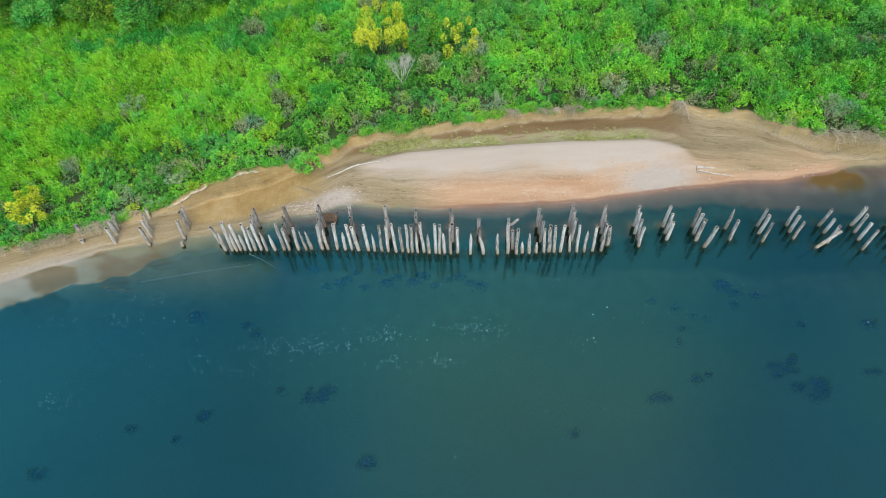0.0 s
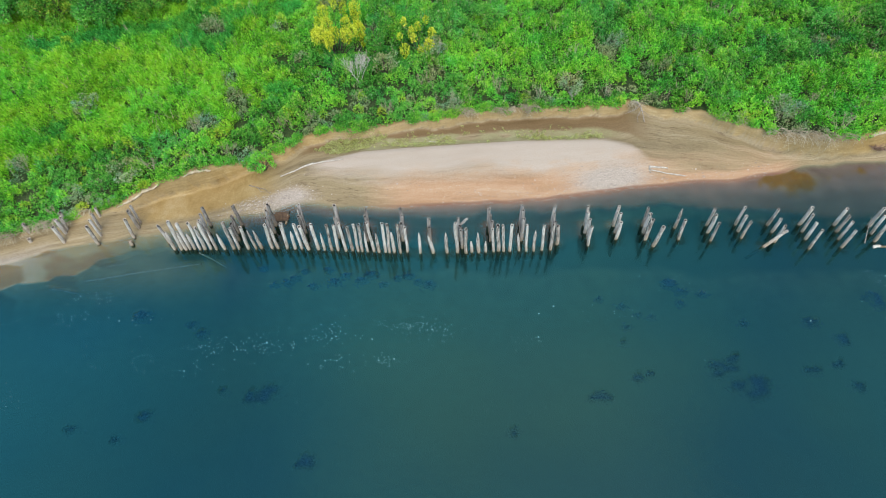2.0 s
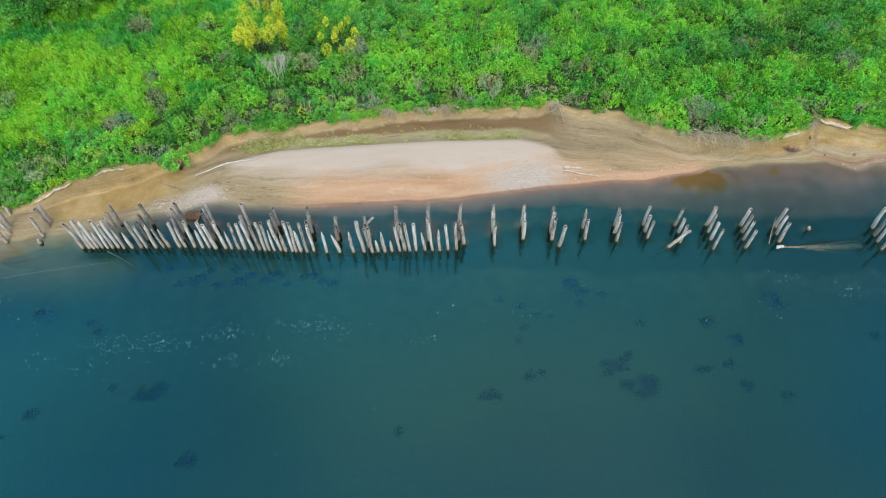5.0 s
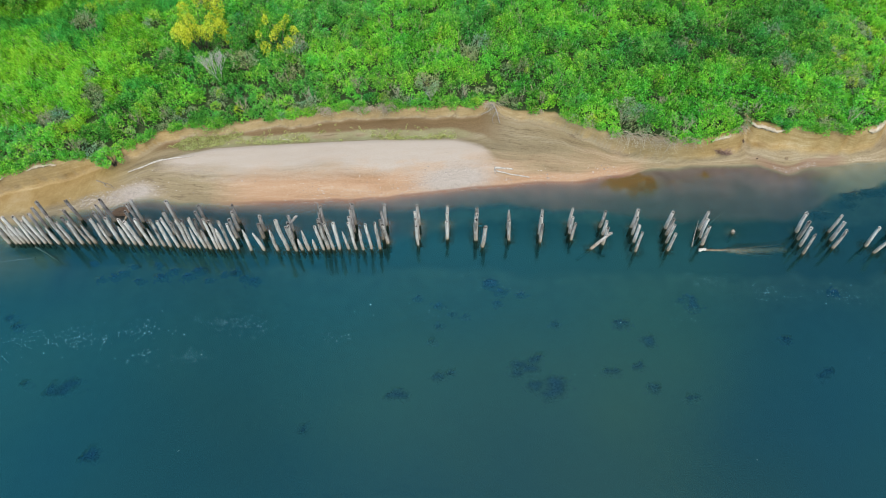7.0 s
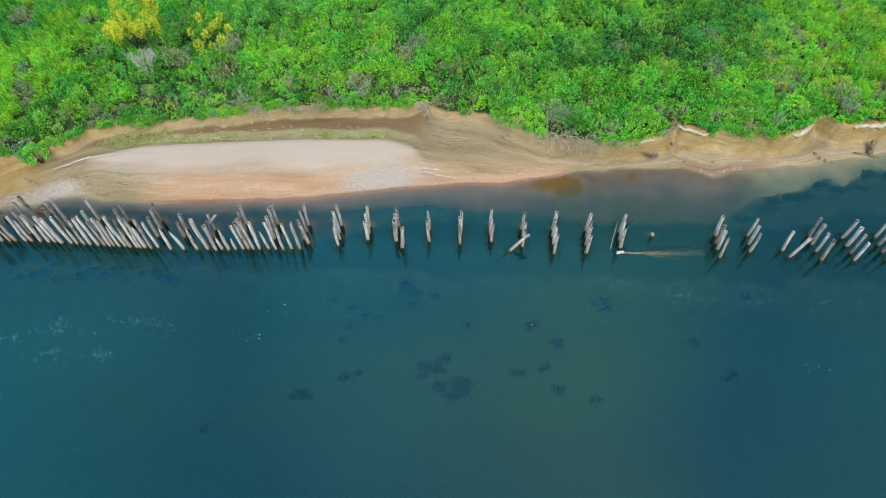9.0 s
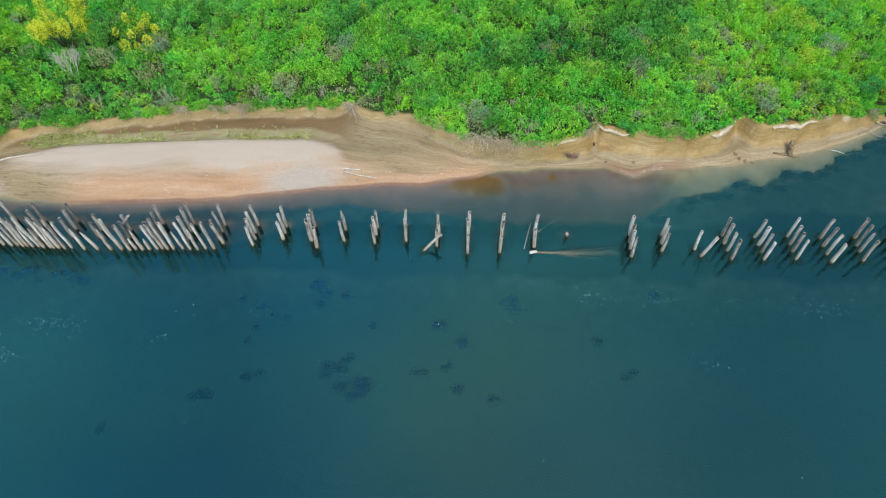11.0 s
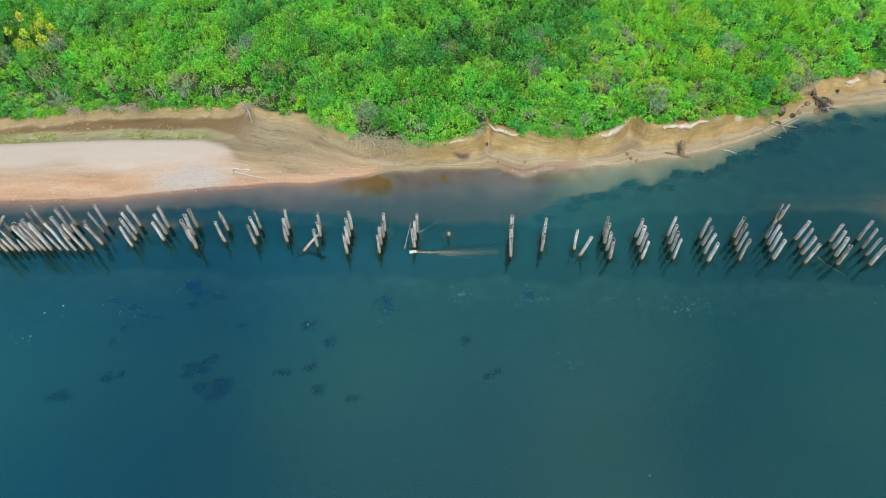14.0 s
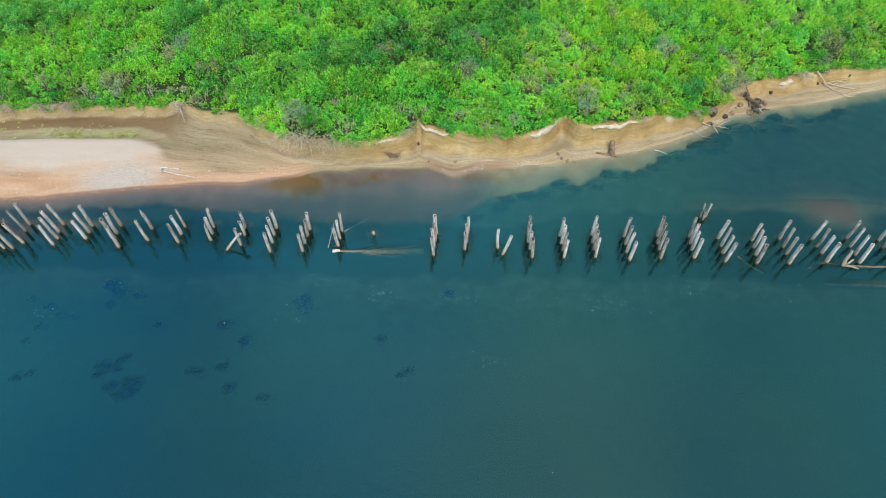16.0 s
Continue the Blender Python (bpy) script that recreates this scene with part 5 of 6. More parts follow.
# dead stump standing at the foot of the cut bank
log_thing("tree_stump", [(54.1, 7.62, ground_z(54.1, 7.62) - 0.15), (54.08, 7.68, 0.7), (53.98, 7.78, 1.05), (53.94, 7.82, 1.3)], 0.23, 0.16, CLOD, "brown dead stump at the foot of the bank", "stump", 0.22, 71,
          [([on(54.0, 7.6, 0.02), on(53.5, 7.55, 0.05), on(52.9, 7.65, 0.04)], 0.12, 0.05), ([on(54.2, 7.6, 0.02), on(54.6, 7.4, 0.03), on(54.9, 7.45, 0.0)], 0.1, 0.04)])
log_thing("tree_root", [on(66.3, 14.0, 0.3), on(66.7, 13.7, 0.45), on(67.2, 13.5, 0.45), on(67.6, 13.7, 0.4), on(67.5, 14.0, 0.3), on(67.1, 14.1, 0.25)], 0.13, 0.07, BARK, "curled bare root washed out of the bank", "root", 0.15, 72,
          [([on(67.2, 13.5, 0.4), on(67.7, 13.3, 0.2), on(68.3, 13.4, 0.1)], 0.09, 0.04), ([on(66.5, 13.9, 0.3), on(66.3, 14.4, 0.4), on(65.9, 14.8, 0.5)], 0.07, 0.03)])
log_thing("fallen_limb", [on(61.9, 11.0, 0.25), on(62.5, 11.05, 0.2), on(63.2, 11.1, 0.15), on(64.2, 11.0, 0.05)], 0.06, 0.02, BRUSH, "pale broken limb hanging off the bank into the water", "driftwood", 0.12, 73,
          [([on(62.9, 11.1, 0.2), on(63.1, 10.7, 0.1), on(63.2, 10.3, 0.02)], 0.03, 0.012), ([on(63.3, 11.1, 0.15), on(63.9, 11.4, 0.3), on(64.4, 11.6, 0.4)], 0.03, 0.012)])
log_thing("drift_branch", [on(57.6, 8.3, 0.03), on(58.1, 8.15, 0.03), on(58.5, 7.9, 0.0)], 0.03, 0.015, DRIFT, "short pale stick at the water's edge", "driftwood", 0.12, 74)
for cx, cy, size in ((49.9, 7.35, 0.2), (50.15, 7.0, 0.16), (50.6, 6.85, 0.14), (51.1, 6.8, 0.12), (42.0, 6.2, 0.12)):
    clod(cx, cy, ground_z(cx, cy) + 0.03, size, int(cx * 11))

q = random.Random(5)
for k in range(10):
    cx = q.uniform(64.8, 68.2)
    cy = float(shore_y(np.array([cx]))[0]) + q.uniform(-0.3, 0.9)
    clod(cx, cy, max(ground_z(cx, cy), -0.15) + 0.05, q.uniform(0.1, 0.26), 200 + k)
# solid root-bound clods whose dark colour imitates the shade in bank hollows
for cx, cy, size in ((62.7, 11.6, 0.34), (64.2, 12.2, 0.27), (68.8, 15.0, 0.2), (66.2, 14.3, 0.2), (39.15, 7.7, 0.18), (40.0, 6.3, 0.1), (73.2, 16.3, 0.16), (76.4, 17.4, 0.16)):
    clod(cx, cy + 0.1, ground_z(cx, cy) - 0.02, size, int(cx * 7), "dark clod of root-bound earth, coloured like a shaded bank hollow", "root_clod", SHADED_EARTH)


def root_tangle(x, y, size, seed, label):
    """A washed-out root plate: earth in the middle, roots looping out of it."""
    q = random.Random(seed)
    ob = empty("root_tangle", x, y, ground_z(x, y), label, "roots")
    for k in range(13):
        a = q.uniform(0, 6.28)
        p = Vector((q.uniform(-0.5, 0.5), q.uniform(-0.35, 0.35), 0.05)) * size
        out = Vector((math.cos(a), 0.7 * math.sin(a), 0))
        far = p + out * size * q.uniform(0.4, 0.95)
        side = Vector((-out.y, out.x, 0)) * size * q.uniform(-0.35, 0.35)
        line = [p, p.lerp(far, 0.35) + side * 0.7 + Vector((0, 0, size * q.uniform(0.15, 0.4))), p.lerp(far, 0.75) + side + Vector((0, 0, size * q.uniform(0.05, 0.35))), far + Vector((0, 0, -0.04))]
        bm = bmesh.new()
        r0 = size * q.uniform(0.035, 0.08)
        tube(bm, line, [r0, r0 * 0.85, r0 * 0.6, r0 * 0.3], 6, 0.15, seed + k)
        part("root", bm, BARK if k % 3 else TWIG, ob)
    return ob


root_tangle(67.0, 13.35, 1.1, 501, "tangle of washed-out brown roots at the water's edge")
root_tangle(66.2, 14.3, 0.6, 502, "small knot of bare roots in the eroded bank")
root_tangle(62.7, 11.3, 0.6, 503, "dark knot of roots hanging from the bank's edge")
root_tangle(73.5, 17.1, 0.7, 504, "dark overhanging root plate at the top of the bank")

# ---- stuff on the water and the sand ----
def scatter_discs(name, px, py, pz, size, material, label, category, flat=0.25, seed=3):
    """Small uneven lumps, all in one mesh."""
    r = np.random.default_rng(seed)
    n = len(px)
    a = np.linspace(0, 2 * math.pi, 6, endpoint=False)
    rad = size[:, None] * r.uniform(0.6, 1.2, (n, 6))
    ring = np.stack([px[:, None] + rad * np.cos(a), py[:, None] + rad * np.sin(a), np.repeat(pz[:, None], 6, 1)], -1)
    top = np.stack([px, py, pz + size * flat * 2], -1)[:, None]
    v = np.concatenate([ring, top], 1).reshape(-1, 3)
    b = np.arange(n)[:, None, None] * 7
    k = np.arange(6)
    tri = np.stack([k, (k + 1) % 6, np.full(6, 6)], -1)[None] + b
    ob = new(name, raw_mesh(name, v, tri.reshape(-1, 3), material))
    return tagged(ob, label, category, kind="stuff")


fx, fy = [], []
for cx, cy, wide, n in ((-7.9, -9.7, 3, 42), (-5.2, -9.5, 2.2, 40), (-1.1, -8.9, 2.5, 34), (3.6, -8.2, 2.0, 42), (5.0, -8.6, 2, 24), (2.2, -10.6, 1.2, 22), (10.4, -9.3, 1.5, 16), (15.8, -7.2, 2, 10), (20.0, -5.0, 1.5, 10),
                        (33.7, -4.7, 1.6, 26), (37.6, -5.4, 2.0, 28), (31.8, -7.1, 1.5, 10), (41.7, -5.6, 2, 30), (46, -5.6, 3, 26), (51.8, -6.0, 2.2, 38), (57.5, -4.6, 2.5, 30), (62, -5, 3, 14), (-14, -10.5, 4, 20), (-20.2, -13.2, 1.6, 26), (-17, -6.2, 1.6, 24), (-13.4, -7.8, 1.2, 10), (-18.5, -8.2, 3, 22), (-10.3, -11.2, 2, 14), (-0.8, -10.7, 1.5, 12), (-22.5, -8, 1.6, 12), (44, -10, 2, 10)):
    n = 2 * n
    fx.append(cx + rng.normal(0, wide * 0.5, n))
    fy.append(cy + rng.normal(0, wide * 0.14, n) + rng.normal(0, 0.25, n))
fx.append(rng.uniform(-40, 85, 90)), fy.append(rng.uniform(-17, -3.5, 90))
fx, fy = np.concatenate(fx), np.concatenate(fy)
scatter_discs("foam", fx, fy, fx * 0 + 0.004, rng.gamma(2.0, 0.005, len(fx)) + 0.007, FOAM, "white flecks of foam drifting on the river", "foam", 0.1)

sx, sy = rng.uniform(-9, 22, 9000), rng.uniform(1.2, 7.5, 9000)
sz, sm = land(sx, sy)
keep = (rng.random(9000) < np.clip(sm["stone"] * 0.7 + 0.01 + 0.2 * sm["orange"], 0, 1)) & (sz > 0.0)
ex = np.concatenate([rng.uniform(41.0, 44.2, 420), rng.normal(-7.4, 1.5, 2600), rng.uniform(6, 29.5, 1700)])
ey = shore_y(ex) + np.concatenate([rng.normal(0.15, 0.13, 420), 0.5 + rng.normal(0.1, 0.42, 2600), np.abs(rng.normal(0, 0.6, 1700))])
ez, _ = land(ex, ey)
sx, sy, sz, keep = np.concatenate([sx[keep], ex]), np.concatenate([sy[keep], ey]), np.concatenate([sz[keep], ez]), slice(None)
scatter_discs("pebbles", sx[keep], sy[keep], sz[keep] - 0.01, rng.gamma(3.0, 0.007, len(sx)) + 0.012, PEBBLE, "grey and buff pebbles scattered on the gravel bar", "pebbles", 0.3)



def weed_bed(name, beds, material, label):
    """Trailing weed under the surface, combed downstream."""
    wp, wa, ws = [], [], []
    for px, py, pr in beds:
        n = int(2600 * pr * pr) + 40
        a, d = rng.uniform(0, 6.28, n), np.abs(rng.normal(0, 0.55, n)) * pr
        wp.append(np.stack([px + 1.6 * d * np.cos(a), py + d * np.sin(a), rng.uniform(-0.34, -0.2, n)], 1))
        wa.append(np.stack([rng.uniform(0.08, 0.28, n), rng.normal(0, 0.12, n), rng.uniform(-0.1, 0.1, n)], 1))
        ws.append(np.stack([rng.normal(0, 0.02, n), rng.uniform(0.04, 0.1, n), rng.normal(0, 0.02, n)], 1))
    tagged(new(name, leaf_mesh(name, np.concatenate(wp), np.concatenate(wa), np.concatenate(ws), material)), label, "water weed", kind="stuff")


weed_bed("water_weed", [b for b in WEEDS_AND_REFLECTIONS if b[1] < -3], WEED, "dark beds of weed under the water")
# real sunken brush, plus dark blades painting the bank bush's reflection near x 62
weed_bed("sunken_brush", [b for b in WEEDS_AND_REFLECTIONS if b[1] >= -3], BRUSH_AND_REFLECTION, "dark sunken brush and painted bush reflection along the cut bank")


# ---- thicket on the bank ----
def in_sight(x, y):
    return (x > -31 - 0.45 * y) & (x < 76 + 0.42 * y)


def thicket():
    r = np.random.default_rng(11)
    step = 0.5
    gx, gy = np.meshgrid(np.arange(-48, 94, step), np.arange(-8, 27.5, step))
    cx = (gx + r.uniform(-0.25, 0.25, gx.shape)).ravel()
    cy = (gy + r.uniform(-0.33, 0.33, gy.shape)).ravel()
    inland = cy - bank_y(cx)
    ok = (inland > 0.0) & in_sight(cx, cy)
    cx, cy, inland = cx[ok], cy[ok], inland[ok]
    n = len(cx)
    # single bushes: each a mound of clumps of one kind
    hx, hy = np.meshgrid(np.arange(-48, 94, 1.55), np.arange(-8, 27.5, 1.7))
    hx = (hx + r.uniform(-0.75, 0.75, hx.shape)).ravel()
    hy = (hy + r.uniform(-0.8, 0.8, hy.shape)).ravel()
    wide = r.uniform(0.55, 1.25, len(hx))
    tall = r.uniform(0.15, 1.0, len(hx)) * wide
    own = r.random(len(hx))
    best, bush = np.full(n, 9.0), np.zeros(n, int)
    for k in range(len(hx)):
        q = np.hypot(cx - hx[k], cy - hy[k]) / wide[k]
        near = q < best
        best[near], bush[near] = q[near], k
    dome = np.sqrt(np.clip(1 - best * best, 0, 1)) * tall[bush]
    gap = best > 1.0
    bx, by = hx[bush], hy[bush]
    b_in = by - bank_y(bx)
    patch = fbm(bx * 0.16, by * 0.2, 81) - 0.05 * (1 - ss(-9, -4, bx)) * (1 - ss(3, 7, b_in)) + 0.06 * (1 - ss(20, 25, bx)) * ss(4, 9, bx) - 0.03 * ss(15, 22, bx) * (1 - ss(38, 44, bx)) * ss(0.8, 2.5, b_in)
    swale = np.exp(-((by - np.interp(bx, [26, 29.65, 38, 47.7, 52], [11.0, 13.0, 18.2, 22.2, 23.5])) / np.clip(1.2 + 0.12 * (bx - 28), 0.9, 2.2)) ** 2) * ss(26, 29, bx) * (1 - ss(47, 51, bx))   # a damp dip where darker shrubs grow
    patch = patch - 0.4 * swale
    cool = fbm(cx * 0.13 + 7, cy * 0.17, 91)
    pick = 0.6 * (own[bush] - 0.5) + 0.4 * (r.random(n) - 0.5)
    meadow = ss(1.5, 5.0, inland + 3 * (patch - 0.5)) * (1 - ss(-12, -5, cx))
    patch = patch + 0.13 * ss(43, 54, cx)
    glade = ss(43, 54, cx) * (1 - ss(66, 72, cx)) * ss(1.0, 3.0, inland) * ss(0.38, 0.5, patch)
    kind = np.where(patch + 0.45 * pick > 0.55, 0, np.where(patch + 0.45 * pick < 0.37, 2, 1))
    grassy = meadow + 0.9 * pick > 0.5
    kind = np.where(grassy, np.where(cool + 0.12 * pick > 0.7, 4, 5), kind)
    kind = np.where(0.75 * glade + 0.9 * pick > 0.5, np.where(np.modf(own[bush] * 13.7)[0] < 0.75, 5, 0), kind)
    lane = np.exp(-((cy - (18.0 + 0.28 * (cx + 25))) / 1.3) ** 2) * (1 - ss(-10, -6, cx)) * ss(-33, -28, cx)
    kind = np.where(lane > 0.5, 4, kind)
    grey = 0.05 + 0.4 * np.exp(-inland / 1.5) * (fbm(cx * 0.4, cy * 0.4, 99) > 0.45)
    kind = np.where((np.modf(own[bush] * 17.3)[0] < grey) & ~(grassy & (own[bush] > 0.25)), 3, kind)
    turning = (0.1 + 0.3 * ss(44, 52, cx)) * ss(0.45, 0.6, fbm(cx * 0.45, cy * 0.45, 103)) * (0.4 + 0.6 * np.exp(-inland / 4))
    kind = np.where(r.random(n) < turning, 6, kind)
    grass = (kind == 4) | (kind == 5)
    keep = ~(gap & ~grass & (r.random(n) < 0.1))
    cx, cy, inland, kind, grass, lane, dome, bush, swale = cx[keep], cy[keep], inland[keep], kind[keep], grass[keep], lane[keep], dome[keep], bush[keep], swale[keep]
    n = len(cx)
    glade = glade[keep]
    dome = dome * (1 - 0.65 * glade)
    cz, _ = land(cx, cy)
    rad = np.where(grass, r.uniform(0.28, 0.46, n), r.uniform(0.2, 0.5, n))
    high = (0.3 + 0.55 * r.random(n) ** 1.5 + dome) * (0.55 + 0.45 * ss(0, 1.6, inland))
    high = high + 0.8 * ss(0.5, 0.75, fbm(cx * 0.35, cy * 0.35, 95)) * ss(0.5, 2.0, inland)
    high = np.where(grass, (0.35 + 0.9 * fbm(cx * 0.5, cy * 0.5, 107)) * r.uniform(0.55, 1.45, n) * (1 - 0.5 * lane), high)
    tone = np.clip(np.modf(own[bush] * 7.7)[0] + 0.35 * ss(44, 54, cx) * ss(0.5, 3.0, inland) - 0.45 * swale, 0, 1.2)
    for k, (name, material, label, size) in enumerate((
            ("herb_thicket", LEAF_BRIGHT, "bright green herbs and young willow covering the bank", 0.13),
            ("willow_thicket", LEAF_MID, "dense green willow thicket covering the bank", 0.125),
            ("alder_thicket", LEAF_DARK, "dark green low shrubs in the thicket", 0.13),
            ("grey_willow_thicket", LEAF_GREY, "grey-green half-bare willow scrub in the thicket", 0.11),
            ("reed_grass", LEAF_COOL, "cool green reed grass growing behind the bank", 0.17),
            ("meadow_grass", LEAF_MEADOW, "tall yellow-green meadow grass on the flat bank", 0.17),
            ("turning_thicket", LEAF_GOLD, "yellowing herbs scattered through the green thicket", 0.12))):
        s = kind == k
        if not s.any():
            continue
        per = 435 if k != 3 else 340
        if k in (4, 5):
            per = 400
        p, a, w, g = clump_leaves(cx[s], cy[s], cz[s], rad[s], high[s], per, np.full(s.sum(), size), r, tone[s])
        if k in (4, 5):
            # lodged by wind and rain: the blades sweep over in broad swirls
            turn = -1.9 + 3.0 * (fbm(p[:, 0] * 0.22, p[:, 1] * 0.22, 111) - 0.5)
            sweep = np.stack([np.cos(turn) * 0.6, np.sin(turn) * 0.5, turn * 0 + 0.75], 1)
            a = unit(a / size * 0.9 + sweep) * np.linalg.norm(a, axis=1, keepdims=True)
            w = unit(np.cross(a, r.normal(0, 0.5, a.shape) + np.array([0, 0, 1.0]))) * np.linalg.norm(w, axis=1, keepdims=True) * 0.6
            p[:, 2] += 0.16 * r.normal(0, 1, len(p))
        tagged(new(name, leaf_mesh(name, p, a, w, material, g)), label, "thicket", kind="stuff")


thicket()


# ---- shrubs and trees that stand out ----
def crown_leaves(blobs, per, size, seed, stretch=1.0):
    r = np.random.default_rng(seed)
    b = np.array(blobs, float)
    idx = np.repeat(np.arange(len(b)), np.maximum((per * b[:, 3] ** 2 * 4.5).astype(int), 16))
    n = len(idx)
    d = unit(r.normal(0, 1, (n, 3)) + np.array([0, 0, 0.35]))
    lump = 0.7 + 0.5 * vnoise(d[:, 0] * 2.5 + idx * 3.7, d[:, 1] * 2.5 + d[:, 2] * 1.7 + idx, 6)
    p = b[idx, :3] + d * np.array([1, 1, stretch]) * (b[idx, 3] * lump * (1 - 0.5 * r.random(n) ** 2))[:, None]
    axis = unit(d + r.normal(0, 0.6, (n, 3)))
    ln = size * r.uniform(0.65, 1.35, n)
    side = unit(np.cross(axis, r.normal(0, 1, (n, 3)) + np.array([0, 0, 0.6]))) * (ln * r.uniform(0.22, 0.36, n))[:, None]
    return p, axis * ln[:, None], side, np.clip(r.random(len(b))[idx] + r.normal(0, 0.08, n), 0, 1)


def shrub(x, y, wide, high, material, label, seed, name="shrub", per=330, size=0.125, category="shrub", bark=BARK, blobs_n=13, spread=0.85, trunk=0.05, low=0.5, stretch=1.0, plume=(0.16, 0.34)):
    """A bush or small tree: forked limbs under a crown of many separate leaves."""
    q = random.Random(seed)
    z = ground_z(x, y)
    ob = empty(name, x, y, z, label, category)
    bm = bmesh.new()
    blobs = []
    for k in range(blobs_n):
        a = 2 * math.pi * k / blobs_n + q.uniform(-0.4, 0.4)
        reach = wide * spread * math.sqrt(q.uniform(0.05, 1.0))
        top = Vector((math.cos(a) * reach, math.sin(a) * reach, high * q.uniform(low, 0.95) * (1 - 0.25 * reach / wide)))
        mid = Vector((top.x * 0.4 + q.uniform(-0.1, 0.1), top.y * 0.4 + q.uniform(-0.1, 0.1), top.z * 0.55))
        tube(bm, [Vector((q.uniform(-0.08, 0.08), q.uniform(-0.08, 0.08), -0.1)), mid, top], [trunk, trunk * 0.6, trunk * 0.25], 6, 0.1, k)
        blobs.append((top.x, top.y, top.z - wide * 0.05, wide * q.uniform(*plume)))
    part("trunk", bm, bark, ob)
    p, a, w, g = crown_leaves(blobs, per, size, seed, stretch)
    crown = new("crown", leaf_mesh("crown", p, a, w, material, g))
    crown.parent = ob
    return ob


shrub(-3.6, 16.0, 2.0, 6.0, LEAF_YELLOW, "small tree with bright yellow autumn leaves above the thicket", 301, "yellow_tree", 640, 0.095, "tree", BARK, 23, 1.15, 0.035, 0.35, 1.7, (0.13, 0.25))
shrub(3.0, 15.7, 1.55, 4.2, LEAF_YELLOW, "yellow-leaved small tree rising from the green thicket", 302, "yellow_tree", 600, 0.095, "tree", BARK, 11, 1.15, 0.03, 0.35, 1.6, (0.14, 0.27))
shrub(-26.2, -0.8, 1.3, 2.9, LEAF_YELLOW, "small yellow-leaved bush at the bank's edge", 303, "yellow_bush", 380, 0.12, "shrub", BARK, 16, 0.95, 0.03)
for k, (tx, ty, tw, th, mat, lab) in enumerate((
        (-33.5, 20.6, 2.4, 4.4, LEAF_DARK, "dark green broadleaf tree at the back of the meadow"), (-29.2, 20.8, 2.3, 4.2, LEAF_OLD, "olive-green broadleaf tree at the back of the meadow"),
        (-25.4, 21.0, 2.2, 4.4, LEAF_DARK, "dark green broadleaf tree at the back of the meadow"), (-21.6, 22.2, 2.2, 4.2, LEAF_OLD, "olive-green broadleaf tree at the back of the meadow"),
        (-17.2, 24.0, 2.2, 4.2, LEAF_DARK, "dark green broadleaf tree at the back of the meadow"), (-37.5, 21.6, 2.4, 4.6, LEAF_OLD, "olive-green broadleaf tree at the back of the meadow"))):
    shrub(tx, ty, tw, th, mat, lab, 310 + k, "tree", 260, 0.15, "tree", BARK, 30, 1.0, 0.09, 0.3)
for k, (tx, ty, tw, th, mat) in enumerate((
        (-0.4, 16.6, 1.5, 3.4, LEAF_DARK), (0.6, 13.6, 1.2, 2.3, LEAF_GREY), (4.4, 15.3, 1.3, 2.6, LEAF_GREY), (5.6, 17.8, 1.6, 3.0, LEAF_DARK), (9.0, 19.5, 1.6, 2.8, LEAF_DARK), (-8.1, 4.75, 1.15, 1.5, LEAF_MID),
        (-12.5, 5.2, 1.2, 1.9, LEAF_BRIGHT), (-17.2, 3.0, 1.2, 1.8, LEAF_GREY), (15.2, 12.2, 1.2, 2.0, LEAF_GREY), (26.5, 10.2, 1.2, 1.9, LEAF_DARK), (30.2, 8.2, 1.5, 2.2, LEAF_GREY), (31.2, 7.9, 1.0, 1.7, LEAF_DARK),
        (36.0, 8.6, 1.1, 1.8, LEAF_BRIGHT), (44.5, 9.0, 1.2, 1.9, LEAF_MID), (47.5, 9.5, 1.2, 2.0, LEAF_BRIGHT), (52.0, 10.4, 1.3, 1.9, LEAF_GREY), (56.6, 11.0, 1.3, 2.0, LEAF_MID), (60.9, 12.6, 1.2, 2.0, LEAF_DARK),
        (63.5, 13.4, 1.2, 2.0, LEAF_GREY), (25.0, 17.0, 1.4, 2.2, LEAF_DARK), (33.0, 15.6, 1.5, 2.1, LEAF_DARK), (36.0, 18.5, 1.5, 2.3, LEAF_DARK), (58.0, 20.5, 1.2, 2.2, LEAF_GOLD), (-22.0, 9.0, 1.1, 1.7, LEAF_GREY))):
    kind = {LEAF_DARK: "dark green", LEAF_GREY: "grey-green half-bare", LEAF_MID: "mid-green", LEAF_BRIGHT: "bright green", LEAF_GOLD: "yellowing"}[mat]
    shrub(tx, ty, tw, th, mat, kind + " willow shrub rising above the thicket", 330 + k, "willow_shrub", 190 if mat is LEAF_GREY else 300, 0.125)


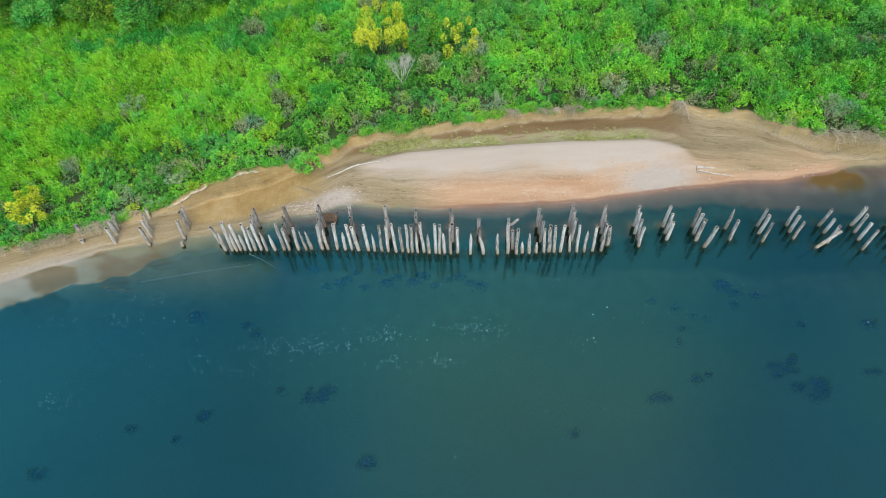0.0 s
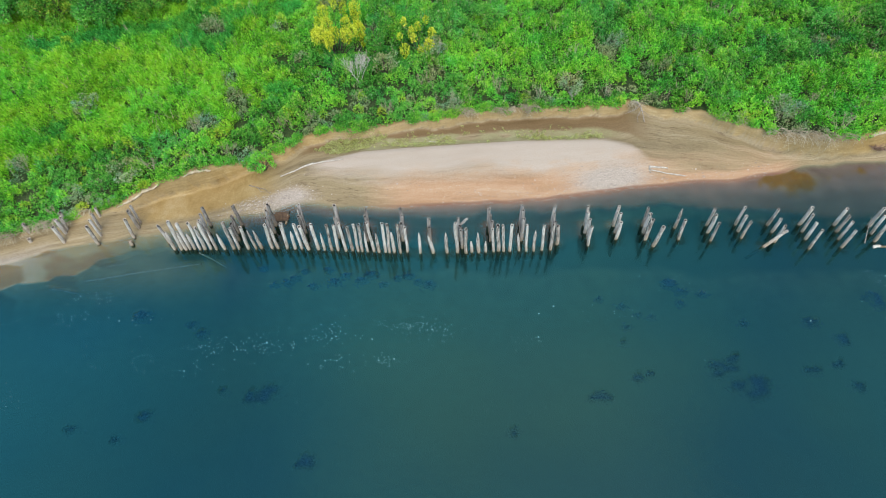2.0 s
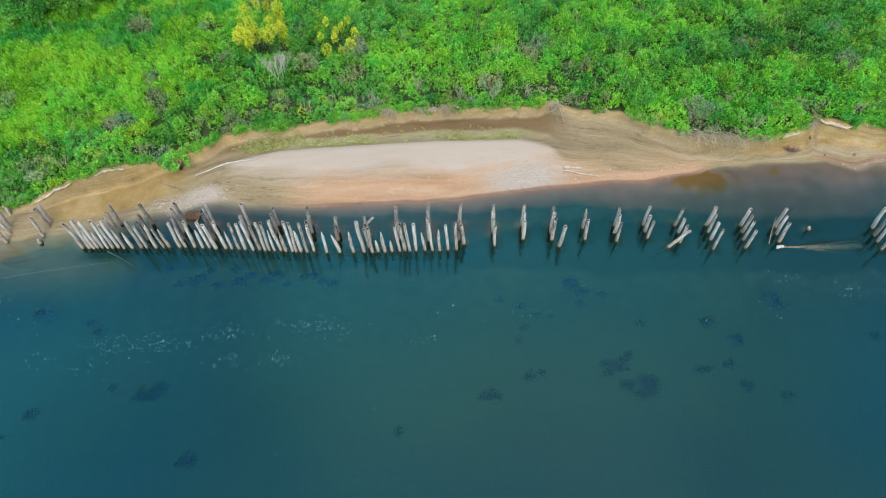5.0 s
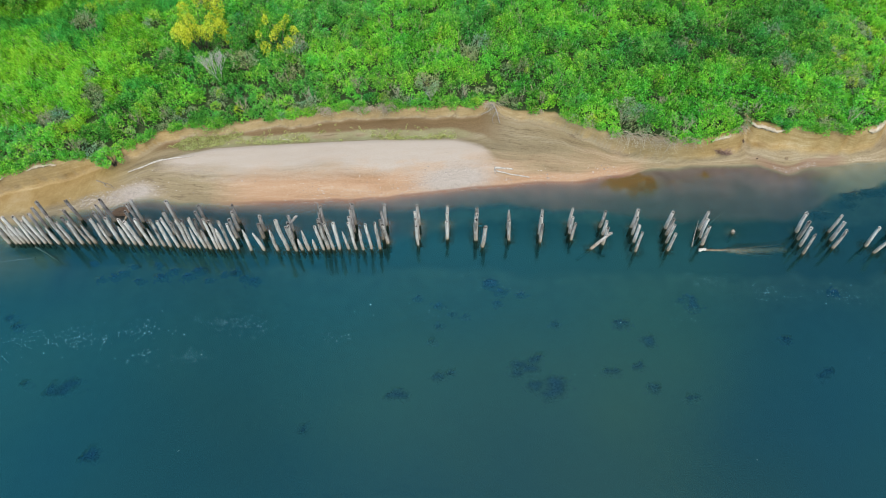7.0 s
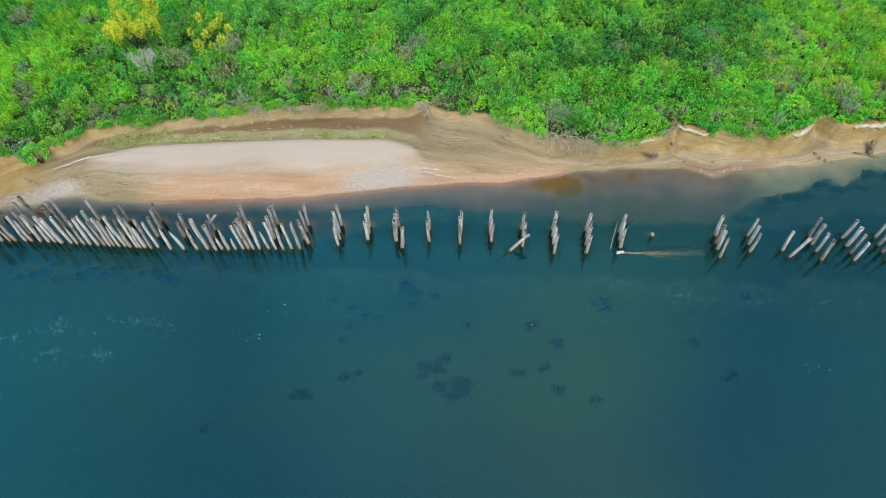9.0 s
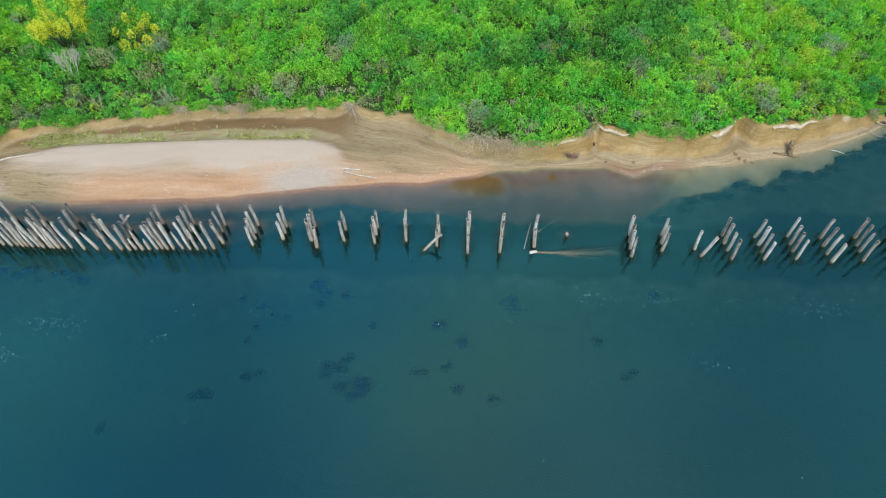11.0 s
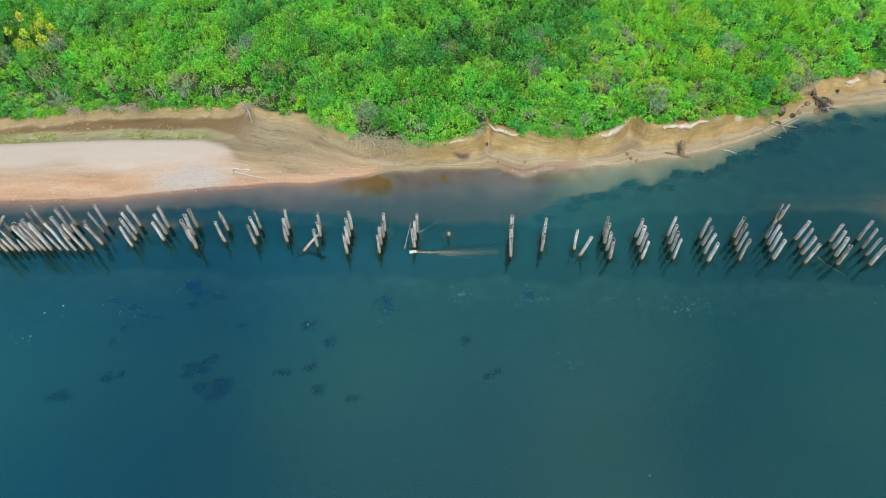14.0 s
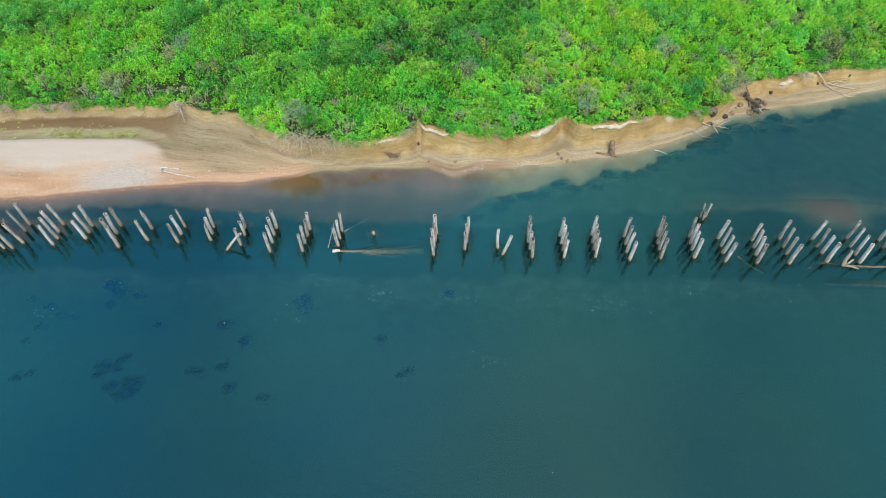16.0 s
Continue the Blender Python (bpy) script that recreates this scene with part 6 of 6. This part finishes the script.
def bare_shrub(x, y, high, seed, label, depth=4, thick=0.03, material=DRIFT):
    """A dead grey shrub, forking upward into fine twigs."""
    q = random.Random(seed)
    bm = bmesh.new()

    def grow(p, way, length, r, depth):
        e = p + way * length
        tube(bm, [p, p.lerp(e, 0.5) + Vector((q.uniform(-1, 1), q.uniform(-1, 1), 0)) * length * 0.06, e], [r, r * 0.85, r * 0.65], 5, 0.05, q.random(), False)
        if depth:
            for _ in range(3 if depth > 1 else 4):
                w = (way + Vector((q.uniform(-0.5, 0.5), q.uniform(-0.5, 0.5), q.uniform(0.1, 0.6)))).normalized()
                grow(p.lerp(e, q.uniform(0.6, 1.0)), w, length * q.uniform(0.55, 0.8), r * 0.6, depth - 1)

    for k in range(4):
        a = 1.6 * k + q.uniform(-0.4, 0.4)
        grow(Vector((0, 0, -0.1)), Vector((math.cos(a) * 0.3, math.sin(a) * 0.3, 1)).normalized(), high * 0.4, thick, depth)
    ob = part("dead_shrub", bm, material, None, label)
    ob.location = (x, y, ground_z(x, y))
    return tagged(ob, "", "shrub")


bare_shrub(-1.5, 12.4, 3.0, 401, "bare pale grey dead shrub beside the yellow tree", 5, 0.028, DRIFT)
bare_shrub(4.6, 15.6, 1.9, 402, "bare grey dead shrub among the willows")
bare_shrub(15.4, 11.6, 1.0, 403, "bare grey dead shrub at the bank's edge")
q = random.Random(44)
for k in range(32):
    sx = -24 + 2.8 * k + q.uniform(-0.9, 0.9)
    sy = float(bank_y(np.array([sx]))[0]) + (q.uniform(0.4, 1.2) if k % 2 else q.uniform(1.5, 7.0))
    bare_shrub(sx, sy, q.uniform(1.3, 2.1), 420 + k, "half-bare grey willow standing in the thicket", 3, 0.012, BRUSH)

# tufts of low plants in the wet hollow behind the bar
tx, ty = rng.uniform(-4.8, 0.8, 3200), rng.uniform(5.8, 8.9, 3200)
good = (np.abs(ty - (7.6 + 0.28 * (tx + 1.9))) < 0.95 * np.exp(-((tx + 1.9) / 2.1) ** 4)) & (rng.random(3200) < 0.55)
tx, ty = tx[good], ty[good]
ex = rng.uniform(-1, 17.5, 1000)
ey = bar_back(ex) + np.abs(rng.normal(0.0, 0.75, 1000)) - 0.05
clump = fbm(ex * 0.6, ey * 1.2, 47) > 0.47
ex, ey = ex[clump], ey[clump]
tx, ty = np.concatenate([tx, ex]), np.concatenate([ty, ey])
tz, _ = land(tx, ty)
p, a, w, g = clump_leaves(tx, ty, tz, rng.uniform(0.05, 0.13, len(tx)), np.where(ty > 6.4 + 0.3 * tx, 0.09, 0.2), 600, np.full(len(tx), 0.065), rng, 0.9)
tagged(new("sand_plants", leaf_mesh("sand_plants", p, a, w, LEAF_OLIVE, g)), "low olive-green plants in the wet hollow", "plants", kind="stuff")

# trailing green growth hanging over the bank's edge
ex = rng.uniform(-30, 80, 900)
ey = bank_y(ex) + rng.uniform(-0.12, 0.4, 900)
bare = sum(((ex > a) & (ex < b)) for a, b in ((47.5, 49.6), (52.3, 55.8), (39.4, 41.4), (-17.6, -15.0))) > 0
tuft = (vnoise(ex * 0.55, ex * 0, 97) > 0.42) & ~bare
ex, ey = ex[tuft], ey[tuft]
ez, _ = land(ex, ey)
p, a, w, g = clump_leaves(ex, ey, ez - 0.1, rng.uniform(0.2, 0.45, len(ex)), rng.uniform(0.35, 0.7, len(ex)), 380, np.full(len(ex), 0.11), rng)
tagged(new("edge_growth", leaf_mesh("edge_growth", p, a, w, LEAF_MID, g)), "green growth hanging over the eroded edge", "plants", kind="stuff")

# bare stems standing out of the thicket
sx, sy = rng.uniform(-34, 84, 5200), rng.uniform(-3, 25, 5200)
inl = sy - bank_y(sx)
sel = (inl > 0.1) & in_sight(sx, sy) & (rng.random(5200) < 0.25 + 0.75 * np.exp(-inl / 2.5)) & (fbm(sx * 0.3, sy * 0.3, 101) > 0.47)
sx, sy = sx[sel], sy[sel]
sz, _ = land(sx, sy)
n = len(sx) * 4
idx = np.repeat(np.arange(len(sx)), 4)
base = np.stack([sx[idx] + rng.normal(0, 0.15, n), sy[idx] + rng.normal(0, 0.15, n), sz[idx] + rng.uniform(0.5, 0.9, n)], 1)
axis = np.stack([rng.normal(0, 0.3, n), rng.normal(-0.05, 0.3, n), rng.uniform(0.5, 1.1, n)], 1)
side = unit(np.cross(axis, rng.normal(0, 1, (n, 3)))) * rng.uniform(0.009, 0.018, n)[:, None]
tagged(new("bare_stems", leaf_mesh("bare_stems", base, axis, side, BRUSH)), "thin bare grey stems standing out of the thicket", "stems", kind="stuff")
